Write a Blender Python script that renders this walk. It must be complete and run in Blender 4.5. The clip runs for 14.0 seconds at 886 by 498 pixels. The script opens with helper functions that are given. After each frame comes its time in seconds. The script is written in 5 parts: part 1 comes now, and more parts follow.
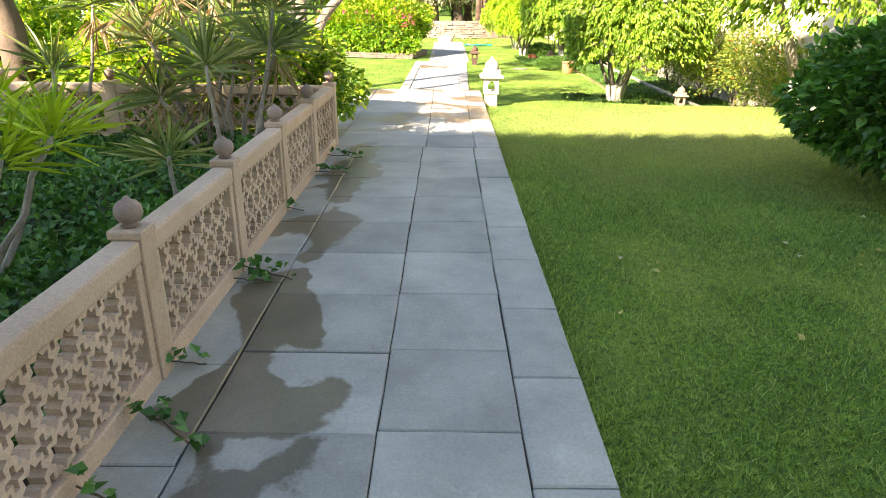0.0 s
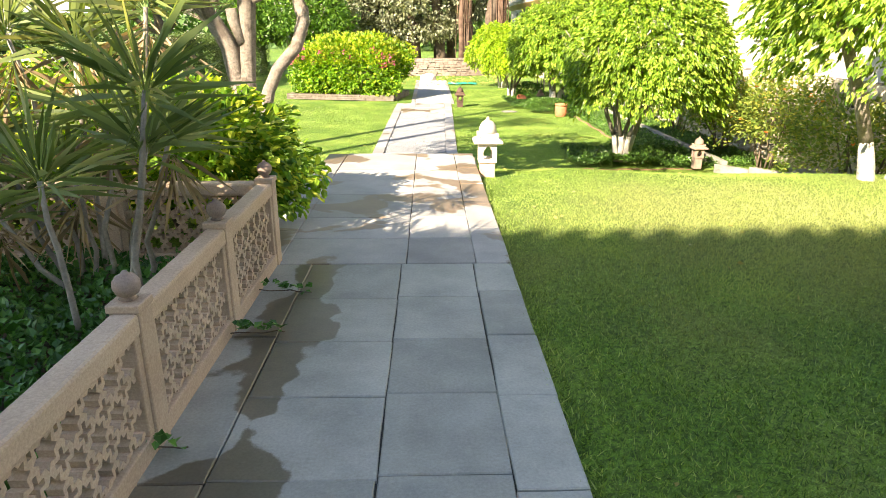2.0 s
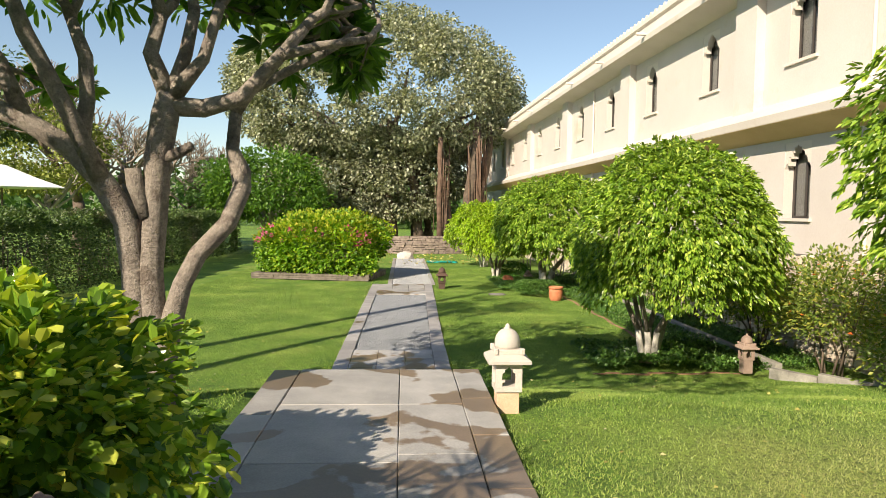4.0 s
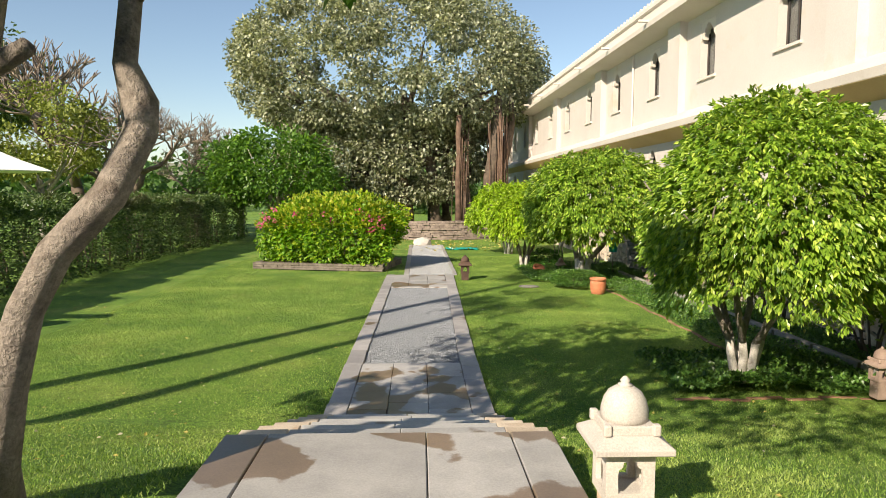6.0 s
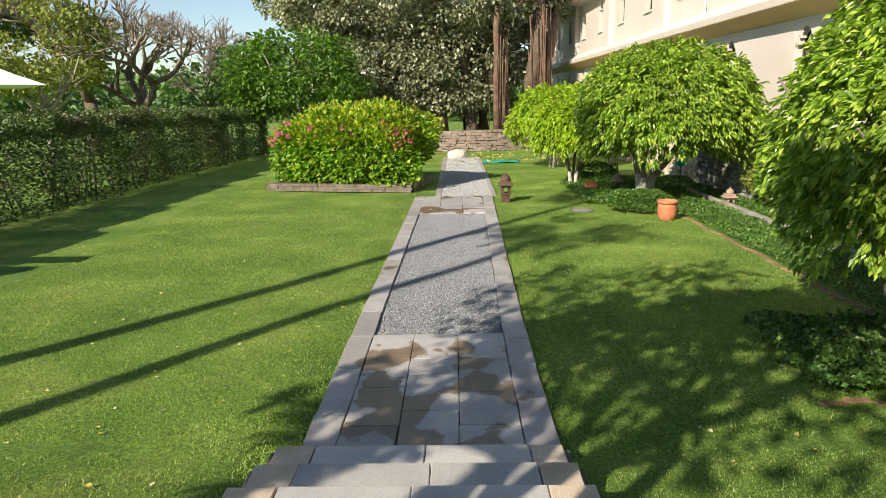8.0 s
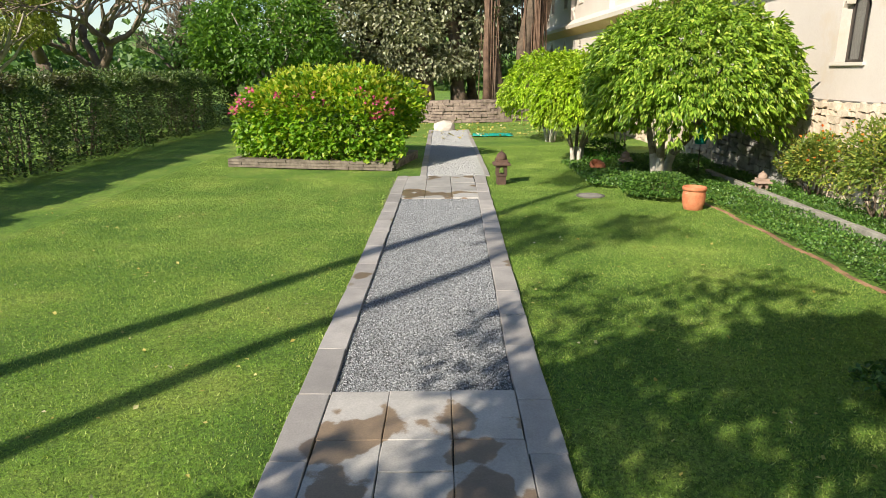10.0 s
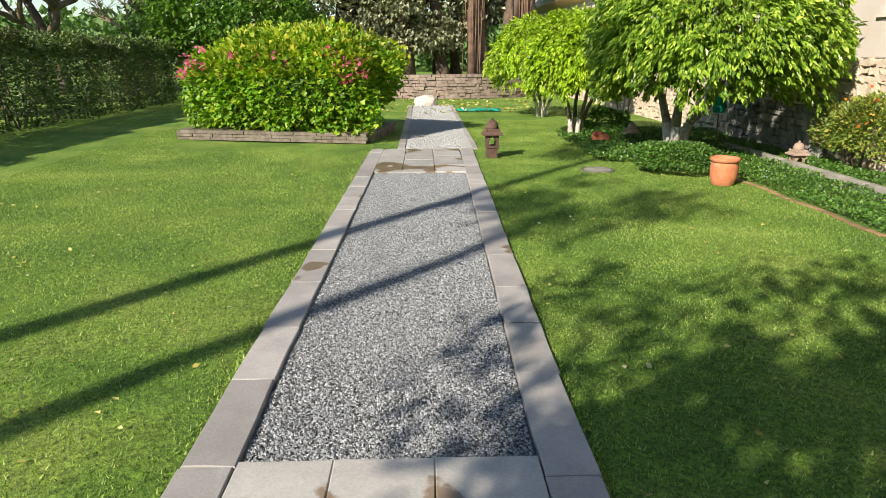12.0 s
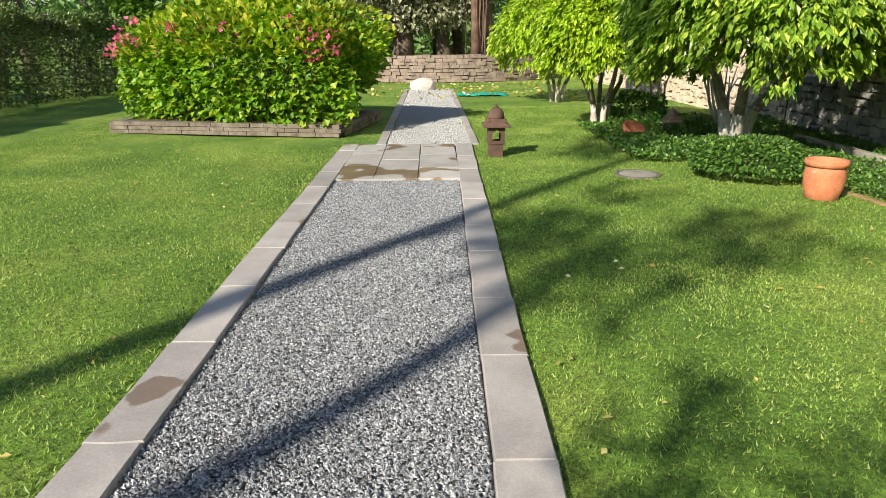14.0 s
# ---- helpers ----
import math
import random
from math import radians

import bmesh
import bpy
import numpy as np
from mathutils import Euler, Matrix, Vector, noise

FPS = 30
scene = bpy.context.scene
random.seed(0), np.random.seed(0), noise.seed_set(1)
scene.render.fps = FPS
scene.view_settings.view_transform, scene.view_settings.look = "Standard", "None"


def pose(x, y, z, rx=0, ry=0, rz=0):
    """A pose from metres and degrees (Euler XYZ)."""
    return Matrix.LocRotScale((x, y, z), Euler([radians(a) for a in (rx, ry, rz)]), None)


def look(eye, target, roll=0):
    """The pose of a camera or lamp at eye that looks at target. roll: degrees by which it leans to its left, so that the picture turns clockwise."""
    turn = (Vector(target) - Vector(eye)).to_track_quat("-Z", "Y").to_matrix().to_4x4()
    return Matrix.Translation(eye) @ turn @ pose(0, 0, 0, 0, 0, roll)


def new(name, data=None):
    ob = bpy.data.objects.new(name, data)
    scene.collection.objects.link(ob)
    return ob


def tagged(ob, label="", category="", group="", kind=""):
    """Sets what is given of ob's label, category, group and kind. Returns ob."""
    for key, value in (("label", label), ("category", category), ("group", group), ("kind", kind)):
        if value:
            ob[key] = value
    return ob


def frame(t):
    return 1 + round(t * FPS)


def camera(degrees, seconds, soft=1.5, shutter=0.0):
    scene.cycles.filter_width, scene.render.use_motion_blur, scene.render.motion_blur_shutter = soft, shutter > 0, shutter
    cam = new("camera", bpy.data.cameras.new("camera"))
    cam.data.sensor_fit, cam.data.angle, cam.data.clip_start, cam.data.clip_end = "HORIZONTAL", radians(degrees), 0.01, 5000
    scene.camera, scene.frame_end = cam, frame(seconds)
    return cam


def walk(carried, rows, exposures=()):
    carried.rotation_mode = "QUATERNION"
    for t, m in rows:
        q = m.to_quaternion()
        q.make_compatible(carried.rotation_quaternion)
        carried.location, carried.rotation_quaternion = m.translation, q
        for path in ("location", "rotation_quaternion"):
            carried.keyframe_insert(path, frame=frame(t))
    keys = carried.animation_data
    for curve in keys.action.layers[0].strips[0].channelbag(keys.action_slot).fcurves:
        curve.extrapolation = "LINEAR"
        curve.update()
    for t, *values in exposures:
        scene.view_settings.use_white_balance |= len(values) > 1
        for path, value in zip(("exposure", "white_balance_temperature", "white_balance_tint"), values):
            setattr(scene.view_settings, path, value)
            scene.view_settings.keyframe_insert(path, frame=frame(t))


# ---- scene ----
# camera and its walk
cam = camera(69.0, 14.0, soft=0.6)
PATH = [
    (0, (0.355, 0.58, 2.478), (0.352, 2.442, 1.748), 0.7),
    (0.5, (0.397, 1.118, 2.51), (0.396, 2.977, 1.772), 0.6),
    (1, (0.379, 1.675, 2.535), (0.383, 3.532, 1.792), 0.4),
    (1.5, (0.384, 2.229, 2.578), (0.404, 4.084, 1.831), 0.2),
    (2, (0.328, 2.831, 2.641), (0.369, 4.724, 1.999), 0.1),
    (2.5, (0.362, 3.407, 2.666), (0.423, 5.34, 2.156), 0.0),
    (3, (0.374, 4.028, 2.709), (0.455, 5.992, 2.341), 0.3),
    (3.5, (0.262, 4.765, 2.688), (0.369, 6.753, 2.496), 0.3),
    (3.7, (0.213, 5.113, 2.641), (0.336, 7.103, 2.487), 0.7),
    (5.8, (0.106, 7.798, 2.457), (0.214, 9.794, 2.397), 0.5),
    (6, (0.103, 8.069, 2.457), (0.178, 10.061, 2.291), 0.2),
    (6.5, (0.155, 8.701, 2.5), (0.183, 10.68, 2.209), -0.1),
    (7, (0.172, 9.385, 2.48), (0.162, 11.348, 2.097), -0.5),
    (7.5, (0.206, 10.03, 2.484), (0.172, 11.982, 2.045), -1.0),
    (7.7, (0.228, 10.279, 2.506), (0.182, 12.229, 2.064), -1.2),
    (10, (0.158, 12.81, 2.414), (0.16, 14.737, 1.878), -0.4),
    (10.5, (0.121, 13.294, 2.267), (0.155, 15.216, 1.715), -0.1),
    (11, (0.121, 13.748, 2.125), (0.169, 15.668, 1.568), 0.1),
    (11.5, (0.159, 14.19, 2.007), (0.211, 16.106, 1.437), -0.1),
    (12, (0.179, 14.702, 1.836), (0.236, 16.617, 1.26), 0.0),
    (12.5, (0.187, 15.233, 1.729), (0.246, 17.143, 1.139), -0.1),
    (13, (0.244, 15.928, 1.598), (0.3, 17.836, 1.002), -0.2),
    (13.5, (0.38, 16.7, 1.589), (0.427, 18.602, 0.975), -0.6),
    (14, (0.529, 17.505, 1.604), (0.561, 19.407, 0.986), -0.4),
]
EXPOSURES = [(0.0, 2.36, 8100, 13), (1.5, 2.33, 8100, 13), (2.5, 1.48, 7800, 12), (3.2, 0.85, 7600, 11), (6.0, 0.72, 7400, 11), (10.0, 0.75, 7100, 9), (14.0, 0.82, 7100, 9)]
walk(cam, [(t, look(eye, target, roll)) for t, eye, target, roll in PATH], EXPOSURES)

# sky and sun: light from behind and left of the walk
SUN_EL, SUN_AZ = radians(31), math.atan2(-0.62, -0.78)
world = bpy.data.worlds.new("sky")
scene.world = world
world.use_nodes = True
wn = world.node_tree
sky = wn.nodes.new("ShaderNodeTexSky")
sky.sky_type, sky.sun_disc, sky.sun_elevation, sky.sun_rotation = "NISHITA", False, SUN_EL, SUN_AZ
sky.air_density, sky.dust_density, sky.ozone_density = 1.0, 0.35, 2.6
wn.nodes["Background"].inputs["Strength"].default_value = 0.098
wn.links.new(sky.outputs[0], wn.nodes["Background"].inputs["Color"])
sun = new("sun", bpy.data.lights.new("sun", "SUN"))
sun.data.energy, sun.data.angle, sun.data.color = 4.6, radians(0.6), (1.0, 0.93, 0.82)
sun.matrix_world = look((0, 0, 20), Vector((0, 0, 20)) - Vector((math.sin(SUN_AZ) * math.cos(SUN_EL), math.cos(SUN_AZ) * math.cos(SUN_EL), math.sin(SUN_EL))))

# ---- materials ----
def node(nt, kind, **inputs):
    n = nt.nodes.new(kind)
    for k, v in inputs.items():
        n.inputs[k.replace("_", " ")].default_value = v
    return n


def ramp(nt, source, stops):
    r = nt.nodes.new("ShaderNodeValToRGB")
    els = r.color_ramp.elements
    while len(els) < len(stops):
        els.new(0.5)
    for e, (p, c) in zip(els, stops):
        e.position, e.color = p, (*c, 1) if len(c) == 3 else c
    nt.links.new(source, r.inputs[0])
    return r.outputs[0]


def mix(nt, blend, fac, a, b):
    m = nt.nodes.new("ShaderNodeMix")
    m.data_type, m.blend_type = "RGBA", blend
    for sock, v in ((m.inputs[0], fac), (m.inputs[6], a), (m.inputs[7], b)):
        if isinstance(v, (int, float)):
            sock.default_value = v
        elif isinstance(v, tuple):
            sock.default_value = (*v, 1)
        else:
            nt.links.new(v, sock)
    return m.outputs[2]


def arith(nt, op, a, b=0.0):
    m = nt.nodes.new("ShaderNodeMath")
    m.operation = op
    for sock, v in zip(m.inputs, (a, b)):
        if isinstance(v, (int, float)):
            sock.default_value = v
        else:
            nt.links.new(v, sock)
    return m.outputs[0]


def fresh(name):
    m = bpy.data.materials.new(name)
    m.use_nodes = True
    return m, m.node_tree, m.node_tree.nodes["Principled BSDF"]


def surface(name, dark, light, coarse=1.5, fine=40.0, rough=0.8, bump=0.3, vary=0.12, grey=0.5, stain=None, stain_scale=2.0, stain_at=0.6, distance=0.004):
    """A stone, plaster or wood like surface, mottled at two scales, with a stain of its own shape."""
    m, nt, b = fresh(name)
    pos = nt.nodes.new("ShaderNodeNewGeometry").outputs["Position"]
    big = node(nt, "ShaderNodeTexNoise", Scale=coarse, Detail=6.0, Roughness=0.6)
    small = node(nt, "ShaderNodeTexNoise", Scale=fine, Detail=4.0, Roughness=0.7)
    for n in (big, small):
        nt.links.new(pos, n.inputs["Vector"])
    col = ramp(nt, big.outputs[0], [(0.3, dark), (0.7, light)])
    col = mix(nt, "OVERLAY", grey, col, small.outputs[0])
    if stain:
        st = node(nt, "ShaderNodeTexNoise", Scale=stain_scale, Detail=5.0, Roughness=0.65)
        nt.links.new(pos, st.inputs["Vector"])
        col = mix(nt, "MIX", ramp(nt, st.outputs[0], [(stain_at, (0, 0, 0)), (stain_at + 0.12, (0.8, 0.8, 0.8))]), col, stain)
    rnd = nt.nodes.new("ShaderNodeObjectInfo").outputs["Random"]
    hsv = nt.nodes.new("ShaderNodeHueSaturation")
    nt.links.new(arith(nt, "ADD", arith(nt, "MULTIPLY", rnd, 2 * vary), 1 - vary), hsv.inputs["Value"])
    nt.links.new(col, hsv.inputs["Color"])
    nt.links.new(hsv.outputs[0], b.inputs["Base Color"])
    b.inputs["Roughness"].default_value = rough
    bp = node(nt, "ShaderNodeBump", Strength=bump, Distance=distance)
    nt.links.new(small.outputs[0], bp.inputs["Height"])
    nt.links.new(bp.outputs[0], b.inputs["Normal"])
    return m


def dry_sunlit_patch(nt, pos, col, colour):
    """Dry, yellowed grass of the upper lawn, its sunlit paleness also painted in, with a ragged edge."""
    sep = nt.nodes.new("ShaderNodeSeparateXYZ")
    nt.links.new(pos, sep.inputs[0])
    rag = node(nt, "ShaderNodeTexNoise", Scale=0.9, Detail=5.0, Roughness=0.6)
    nt.links.new(pos, rag.inputs["Vector"])
    dx = arith(nt, "DIVIDE", arith(nt, "SUBTRACT", sep.outputs[0], 3.6), 2.9)
    dy = arith(nt, "DIVIDE", arith(nt, "SUBTRACT", sep.outputs[1], 8.3), 2.3)
    far = arith(nt, "SQRT", arith(nt, "ADD", arith(nt, "MULTIPLY", dx, dx), arith(nt, "MULTIPLY", dy, dy)))
    far = arith(nt, "MULTIPLY", arith(nt, "ADD", far, arith(nt, "SUBTRACT", arith(nt, "MULTIPLY", rag.outputs[0], 1.6), 0.8)), 0.5)
    return mix(nt, "MIX", ramp(nt, far, [(0.2, (0.55, 0.55, 0.55)), (0.62, (0, 0, 0))]), col, colour)


def foliage(name, dark, light, third=None, rough=0.45, glow=0.3, scale=1.2, patch=None, tone=0.75, dry=None):
    """Leaves: colour differs from leaf to leaf and from bough to bough; light shines through a little."""
    m, nt, b = fresh(name)
    geo = nt.nodes.new("ShaderNodeNewGeometry")
    stops = [(0.0, dark), (tone, light)] + ([(0.95, third)] if third else [])
    col = ramp(nt, geo.outputs["Random Per Island"], stops)
    big = node(nt, "ShaderNodeTexNoise", Scale=scale, Detail=3.0)
    nt.links.new(geo.outputs["Position"], big.inputs["Vector"])
    if patch:
        col = mix(nt, "MIX", ramp(nt, big.outputs[0], [(0.5, (0, 0, 0)), (0.68, (0.75, 0.75, 0.75))]), col, patch)
    shade = ramp(nt, big.outputs[0], [(0.3, (0.72, 0.72, 0.72)), (0.7, (1.15, 1.15, 1.1))])
    col = mix(nt, "MULTIPLY", 1.0, col, shade)
    if dry:
        col = dry_sunlit_patch(nt, geo.outputs["Position"], col, dry)
    nt.links.new(col, b.inputs["Base Color"])
    b.inputs["Roughness"].default_value = rough
    tr = nt.nodes.new("ShaderNodeBsdfTranslucent")
    nt.links.new(mix(nt, "MULTIPLY", 1.0, col, (1.5, 1.5, 0.7)), tr.inputs["Color"])
    mx = nt.nodes.new("ShaderNodeMixShader")
    mx.inputs[0].default_value = glow
    nt.links.new(b.outputs[0], mx.inputs[1])
    nt.links.new(tr.outputs[0], mx.inputs[2])
    nt.links.new(mx.outputs[0], nt.nodes["Material Output"].inputs["Surface"])
    return m


def flagstone(name, dark, light, warm, wet_x=None, wet_at=0.52):
    """Sawn grey slate with pale scuffs, earth-brown damp patches and, towards the balustrade, standing wet."""
    m, nt, b = fresh(name)
    pos = nt.nodes.new("ShaderNodeNewGeometry").outputs["Position"]
    rnd = nt.nodes.new("ShaderNodeObjectInfo").outputs["Random"]
    big = node(nt, "ShaderNodeTexNoise", Scale=2.2, Detail=7.0, Roughness=0.65)
    fine = node(nt, "ShaderNodeTexNoise", Scale=70.0, Detail=4.0, Roughness=0.7)
    scuff = node(nt, "ShaderNodeTexNoise", Scale=6.0, Detail=8.0, Roughness=0.75)
    damp = node(nt, "ShaderNodeTexNoise", Scale=1.35, Detail=3.0, Roughness=0.45, Distortion=0.3)
    for n in (big, fine, scuff, damp):
        nt.links.new(pos, n.inputs["Vector"])
    col = ramp(nt, big.outputs[0], [(0.3, dark), (0.72, light)])
    col = mix(nt, "OVERLAY", 0.35, col, fine.outputs[0])
    col = mix(nt, "MIX", ramp(nt, scuff.outputs[0], [(0.6, (0, 0, 0)), (0.75, (0.35, 0.35, 0.35))]), col, tuple(min(1, 1.5 * c) for c in light))
    hsv = nt.nodes.new("ShaderNodeHueSaturation")
    nt.links.new(arith(nt, "ADD", arith(nt, "MULTIPLY", rnd, 0.34), 0.83), hsv.inputs["Value"])
    nt.links.new(col, hsv.inputs["Color"])
    col = hsv.outputs[0]
    sep = nt.nodes.new("ShaderNodeSeparateXYZ")
    nt.links.new(pos, sep.inputs[0])
    if wet_x is not None:
        side = arith(nt, "SUBTRACT", 0.19, arith(nt, "MULTIPLY", arith(nt, "ABSOLUTE", arith(nt, "SUBTRACT", wet_x, sep.outputs[0])), 0.68))
        level = arith(nt, "ADD", damp.outputs[0], side)
    else:
        level = damp.outputs[0]
    edge = arith(nt, "ADD", level, arith(nt, "MULTIPLY", arith(nt, "SUBTRACT", scuff.outputs[0], 0.5), 0.10))
    wet = ramp(nt, edge, [(wet_at, (0, 0, 0)), (wet_at + 0.015, (1, 1, 1))])
    col = mix(nt, "MIX", wet, col, mix(nt, "MULTIPLY", 1.0, col, warm))
    nt.links.new(col, b.inputs["Base Color"])
    nt.links.new(mix(nt, "MIX", wet, (0.62, 0.62, 0.62), (0.3, 0.3, 0.3)), b.inputs["Roughness"])
    bp = node(nt, "ShaderNodeBump", Strength=0.25, Distance=0.003)
    nt.links.new(scuff.outputs[0], bp.inputs["Height"])
    nt.links.new(bp.outputs[0], b.inputs["Normal"])
    return m


SLATE = flagstone("grey_slate", (0.26, 0.262, 0.238), (0.44, 0.44, 0.395), (0.46, 0.39, 0.31), wet_x=-0.48, wet_at=0.57)
# Lighter copy of the slate for sunlit stretches; the sun is in its colour.
SLATE_SUN = flagstone("sunlit_slate", (0.30, 0.29, 0.28), (0.46, 0.44, 0.42), (0.55, 0.42, 0.30), wet_at=0.545)
SLATE_KERB = flagstone("kerb_slate", (0.27, 0.255, 0.25), (0.42, 0.395, 0.38), (0.55, 0.44, 0.34), wet_at=0.635)
SANDSTONE = surface("buff_sandstone", (0.47, 0.335, 0.235), (0.62, 0.465, 0.345), 2.0, 90, 0.85, 0.25, 0.08, stain=(0.34, 0.22, 0.15), stain_at=0.66)
PINKSTONE = surface("weathered_pink_stone", (0.25, 0.175, 0.14), (0.38, 0.28, 0.23), 6.0, 120, 0.9, 0.3)
CREAMSTONE = surface("cream_carved_stone", (0.48, 0.43, 0.385), (0.62, 0.57, 0.515), 3.0, 110, 0.85, 0.3, stain=(0.40, 0.32, 0.25), stain_at=0.64)
BUFFBLOCK = surface("buff_stone_block", (0.50, 0.36, 0.24), (0.62, 0.47, 0.33), 5.0, 110, 0.88, 0.3)
REDSTONE = surface("red_sandstone", (0.06, 0.035, 0.028), (0.12, 0.07, 0.05), 5.0, 100, 0.9, 0.35)
TERRACOTTA = surface("terracotta", (0.42, 0.13, 0.06), (0.58, 0.22, 0.11), 7.0, 60, 0.8, 0.2, stain=(0.62, 0.40, 0.28), stain_scale=9, stain_at=0.6)
STEPSTONE = flagstone("step_slate", (0.33, 0.325, 0.32), (0.48, 0.465, 0.44), (0.6, 0.5, 0.42), wet_at=0.68)
STEPEND = surface("step_end_sandstone", (0.44, 0.34, 0.25), (0.62, 0.53, 0.42), 3.0, 90, 0.85, 0.3, stain=(0.36, 0.22, 0.13), stain_at=0.6)
EDGEBRICK = surface("sunken_edging_brick", (0.20, 0.10, 0.055), (0.36, 0.21, 0.13), 6.0, 50, 0.9, 0.4, 0.25)
JOINT = surface("earth_joint", (0.08, 0.075, 0.065), (0.15, 0.14, 0.12), 8.0, 60, 0.95, 0.5)
PLASTER = surface("cream_plaster", (0.555, 0.505, 0.47), (0.625, 0.575, 0.54), 0.5, 30, 0.9, 0.08, 0.02, grey=0.15, stain=(0.56, 0.47, 0.38), stain_scale=0.7, stain_at=0.6)
PLASTER_TRIM = surface("pale_plaster_trim", (0.61, 0.55, 0.495), (0.68, 0.62, 0.565), 0.8, 30, 0.88, 0.08, 0.02, grey=0.15, stain=(0.55, 0.48, 0.40), stain_scale=1.2, stain_at=0.62)
PLASTER_WARM = surface("ochre_plaster_soffit", (0.62, 0.44, 0.22), (0.72, 0.54, 0.30), 0.8, 30, 0.9, 0.08, 0.02, grey=0.12)
RUBBLE = surface("rubble_stone", (0.33, 0.27, 0.215), (0.60, 0.51, 0.42), 4.0, 40, 0.92, 0.6, 0.35)
# Pinkish rubble with the banyan's shade darkened into its colour.
RINGSTONE = surface("shaded_pink_rubble", (0.12, 0.092, 0.08), (0.29, 0.23, 0.195), 4.0, 40, 0.92, 0.6, 0.35)
GREYRUBBLE = surface("grey_rubble", (0.14, 0.14, 0.14), (0.34, 0.33, 0.31), 4.0, 40, 0.92, 0.6, 0.35)
GREYKERB = surface("weathered_grey_kerb", (0.17, 0.16, 0.14), (0.36, 0.34, 0.30), 4.0, 60, 0.9, 0.4, 0.12)
GRAVEL_BED = surface("gravel_bed", (0.05, 0.052, 0.055), (0.20, 0.205, 0.21), 60, 160, 0.9, 0.8, grey=0.7)
BARK = surface("frangipani_bark", (0.15, 0.12, 0.10), (0.44, 0.38, 0.32), 4.0, 38, 0.9, 1.0, 0.05, grey=0.8, stain=(0.11, 0.08, 0.062), stain_scale=4, stain_at=0.54, distance=0.03)
BARK_DARK = surface("dark_bark", (0.07, 0.05, 0.04), (0.20, 0.15, 0.11), 3.0, 40, 0.92, 0.8, 0.1, distance=0.015)
BARK_GREY = surface("grey_bark", (0.22, 0.19, 0.16), (0.42, 0.38, 0.33), 5.0, 50, 0.9, 0.6, 0.08, distance=0.01)
LIMEWASH = surface("limewashed_bark", (0.34, 0.31, 0.27), (0.62, 0.59, 0.54), 9.0, 60, 0.9, 0.6, 0.06, grey=0.7, stain=(0.17, 0.13, 0.10), stain_scale=9, stain_at=0.55, distance=0.012)
ROOTS = surface("aerial_root_bark", (0.07, 0.042, 0.03), (0.19, 0.12, 0.085), 3.0, 40, 0.92, 0.7, 0.2)
TWIG = surface("pale_twig", (0.22, 0.17, 0.13), (0.36, 0.29, 0.23), 2.0, 30, 0.9, 0.2)
SOIL = surface("garden_soil", (0.05, 0.035, 0.025), (0.13, 0.09, 0.06), 5.0, 60, 0.95, 0.7)
FICUS = foliage("ficus_leaf", (0.07, 0.165, 0.018), (0.29, 0.45, 0.055), (0.52, 0.63, 0.12), rough=0.33, glow=0.3)
FICUS_LIME = foliage("lime_ficus_leaf", (0.15, 0.27, 0.015), (0.36, 0.54, 0.035), (0.52, 0.64, 0.07), rough=0.4, glow=0.3)
DARKLEAF = foliage("dark_shrub_leaf", (0.03, 0.11, 0.018), (0.075, 0.23, 0.03), (0.13, 0.32, 0.05), rough=0.36, glow=0.2)
# The yellow-lime third tone paints sunlit leaves into the colour.
LIMESHRUB = foliage("lime_shrub_leaf", (0.06, 0.17, 0.02), (0.29, 0.46, 0.055), (0.70, 0.72, 0.12), rough=0.26, glow=0.38, tone=0.68)
BOUGLEAF = foliage("bougainvillea_leaf", (0.07, 0.19, 0.012), (0.21, 0.40, 0.025), (0.38, 0.48, 0.04), rough=0.5, glow=0.35)
BOUGTOP = foliage("bougainvillea_top_leaf", (0.20, 0.31, 0.02), (0.38, 0.46, 0.035), (0.54, 0.50, 0.08), rough=0.5, glow=0.35)
BRACT = foliage("pink_bract", (0.55, 0.06, 0.20), (0.75, 0.17, 0.36), rough=0.6, glow=0.35)
BANYANLEAF = foliage("banyan_leaf", (0.11, 0.135, 0.075), (0.36, 0.38, 0.26), (0.66, 0.66, 0.53), rough=0.38, glow=0.3, scale=0.5)
HEDGELEAF = foliage("hedge_leaf", (0.03, 0.07, 0.015), (0.11, 0.19, 0.045), (0.20, 0.28, 0.085), rough=0.45, glow=0.22, scale=0.6, patch=(0.07, 0.05, 0.035))
COVERLEAF = foliage("ground_cover_leaf", (0.025, 0.10, 0.016), (0.075, 0.23, 0.035), (0.13, 0.31, 0.06), rough=0.4, glow=0.2)
IVYLEAF = foliage("ivy_leaf", (0.028, 0.085, 0.016), (0.10, 0.22, 0.04), (0.17, 0.30, 0.06), rough=0.42, glow=0.2)
DRACLEAF = foliage("dracaena_leaf", (0.11, 0.17, 0.05), (0.28, 0.35, 0.12), (0.48, 0.48, 0.25), rough=0.42, glow=0.3)
FRANGLEAF = foliage("frangipani_leaf", (0.05, 0.13, 0.02), (0.13, 0.27, 0.04), (0.22, 0.38, 0.06), rough=0.4, glow=0.42)
STACKED = surface("stacked_slate", (0.09, 0.075, 0.06), (0.26, 0.22, 0.18), 7.0, 50, 0.9, 0.5)
DRACDRY = foliage("dry_dracaena_leaf", (0.28, 0.19, 0.11), (0.48, 0.36, 0.21), rough=0.7, glow=0.15)
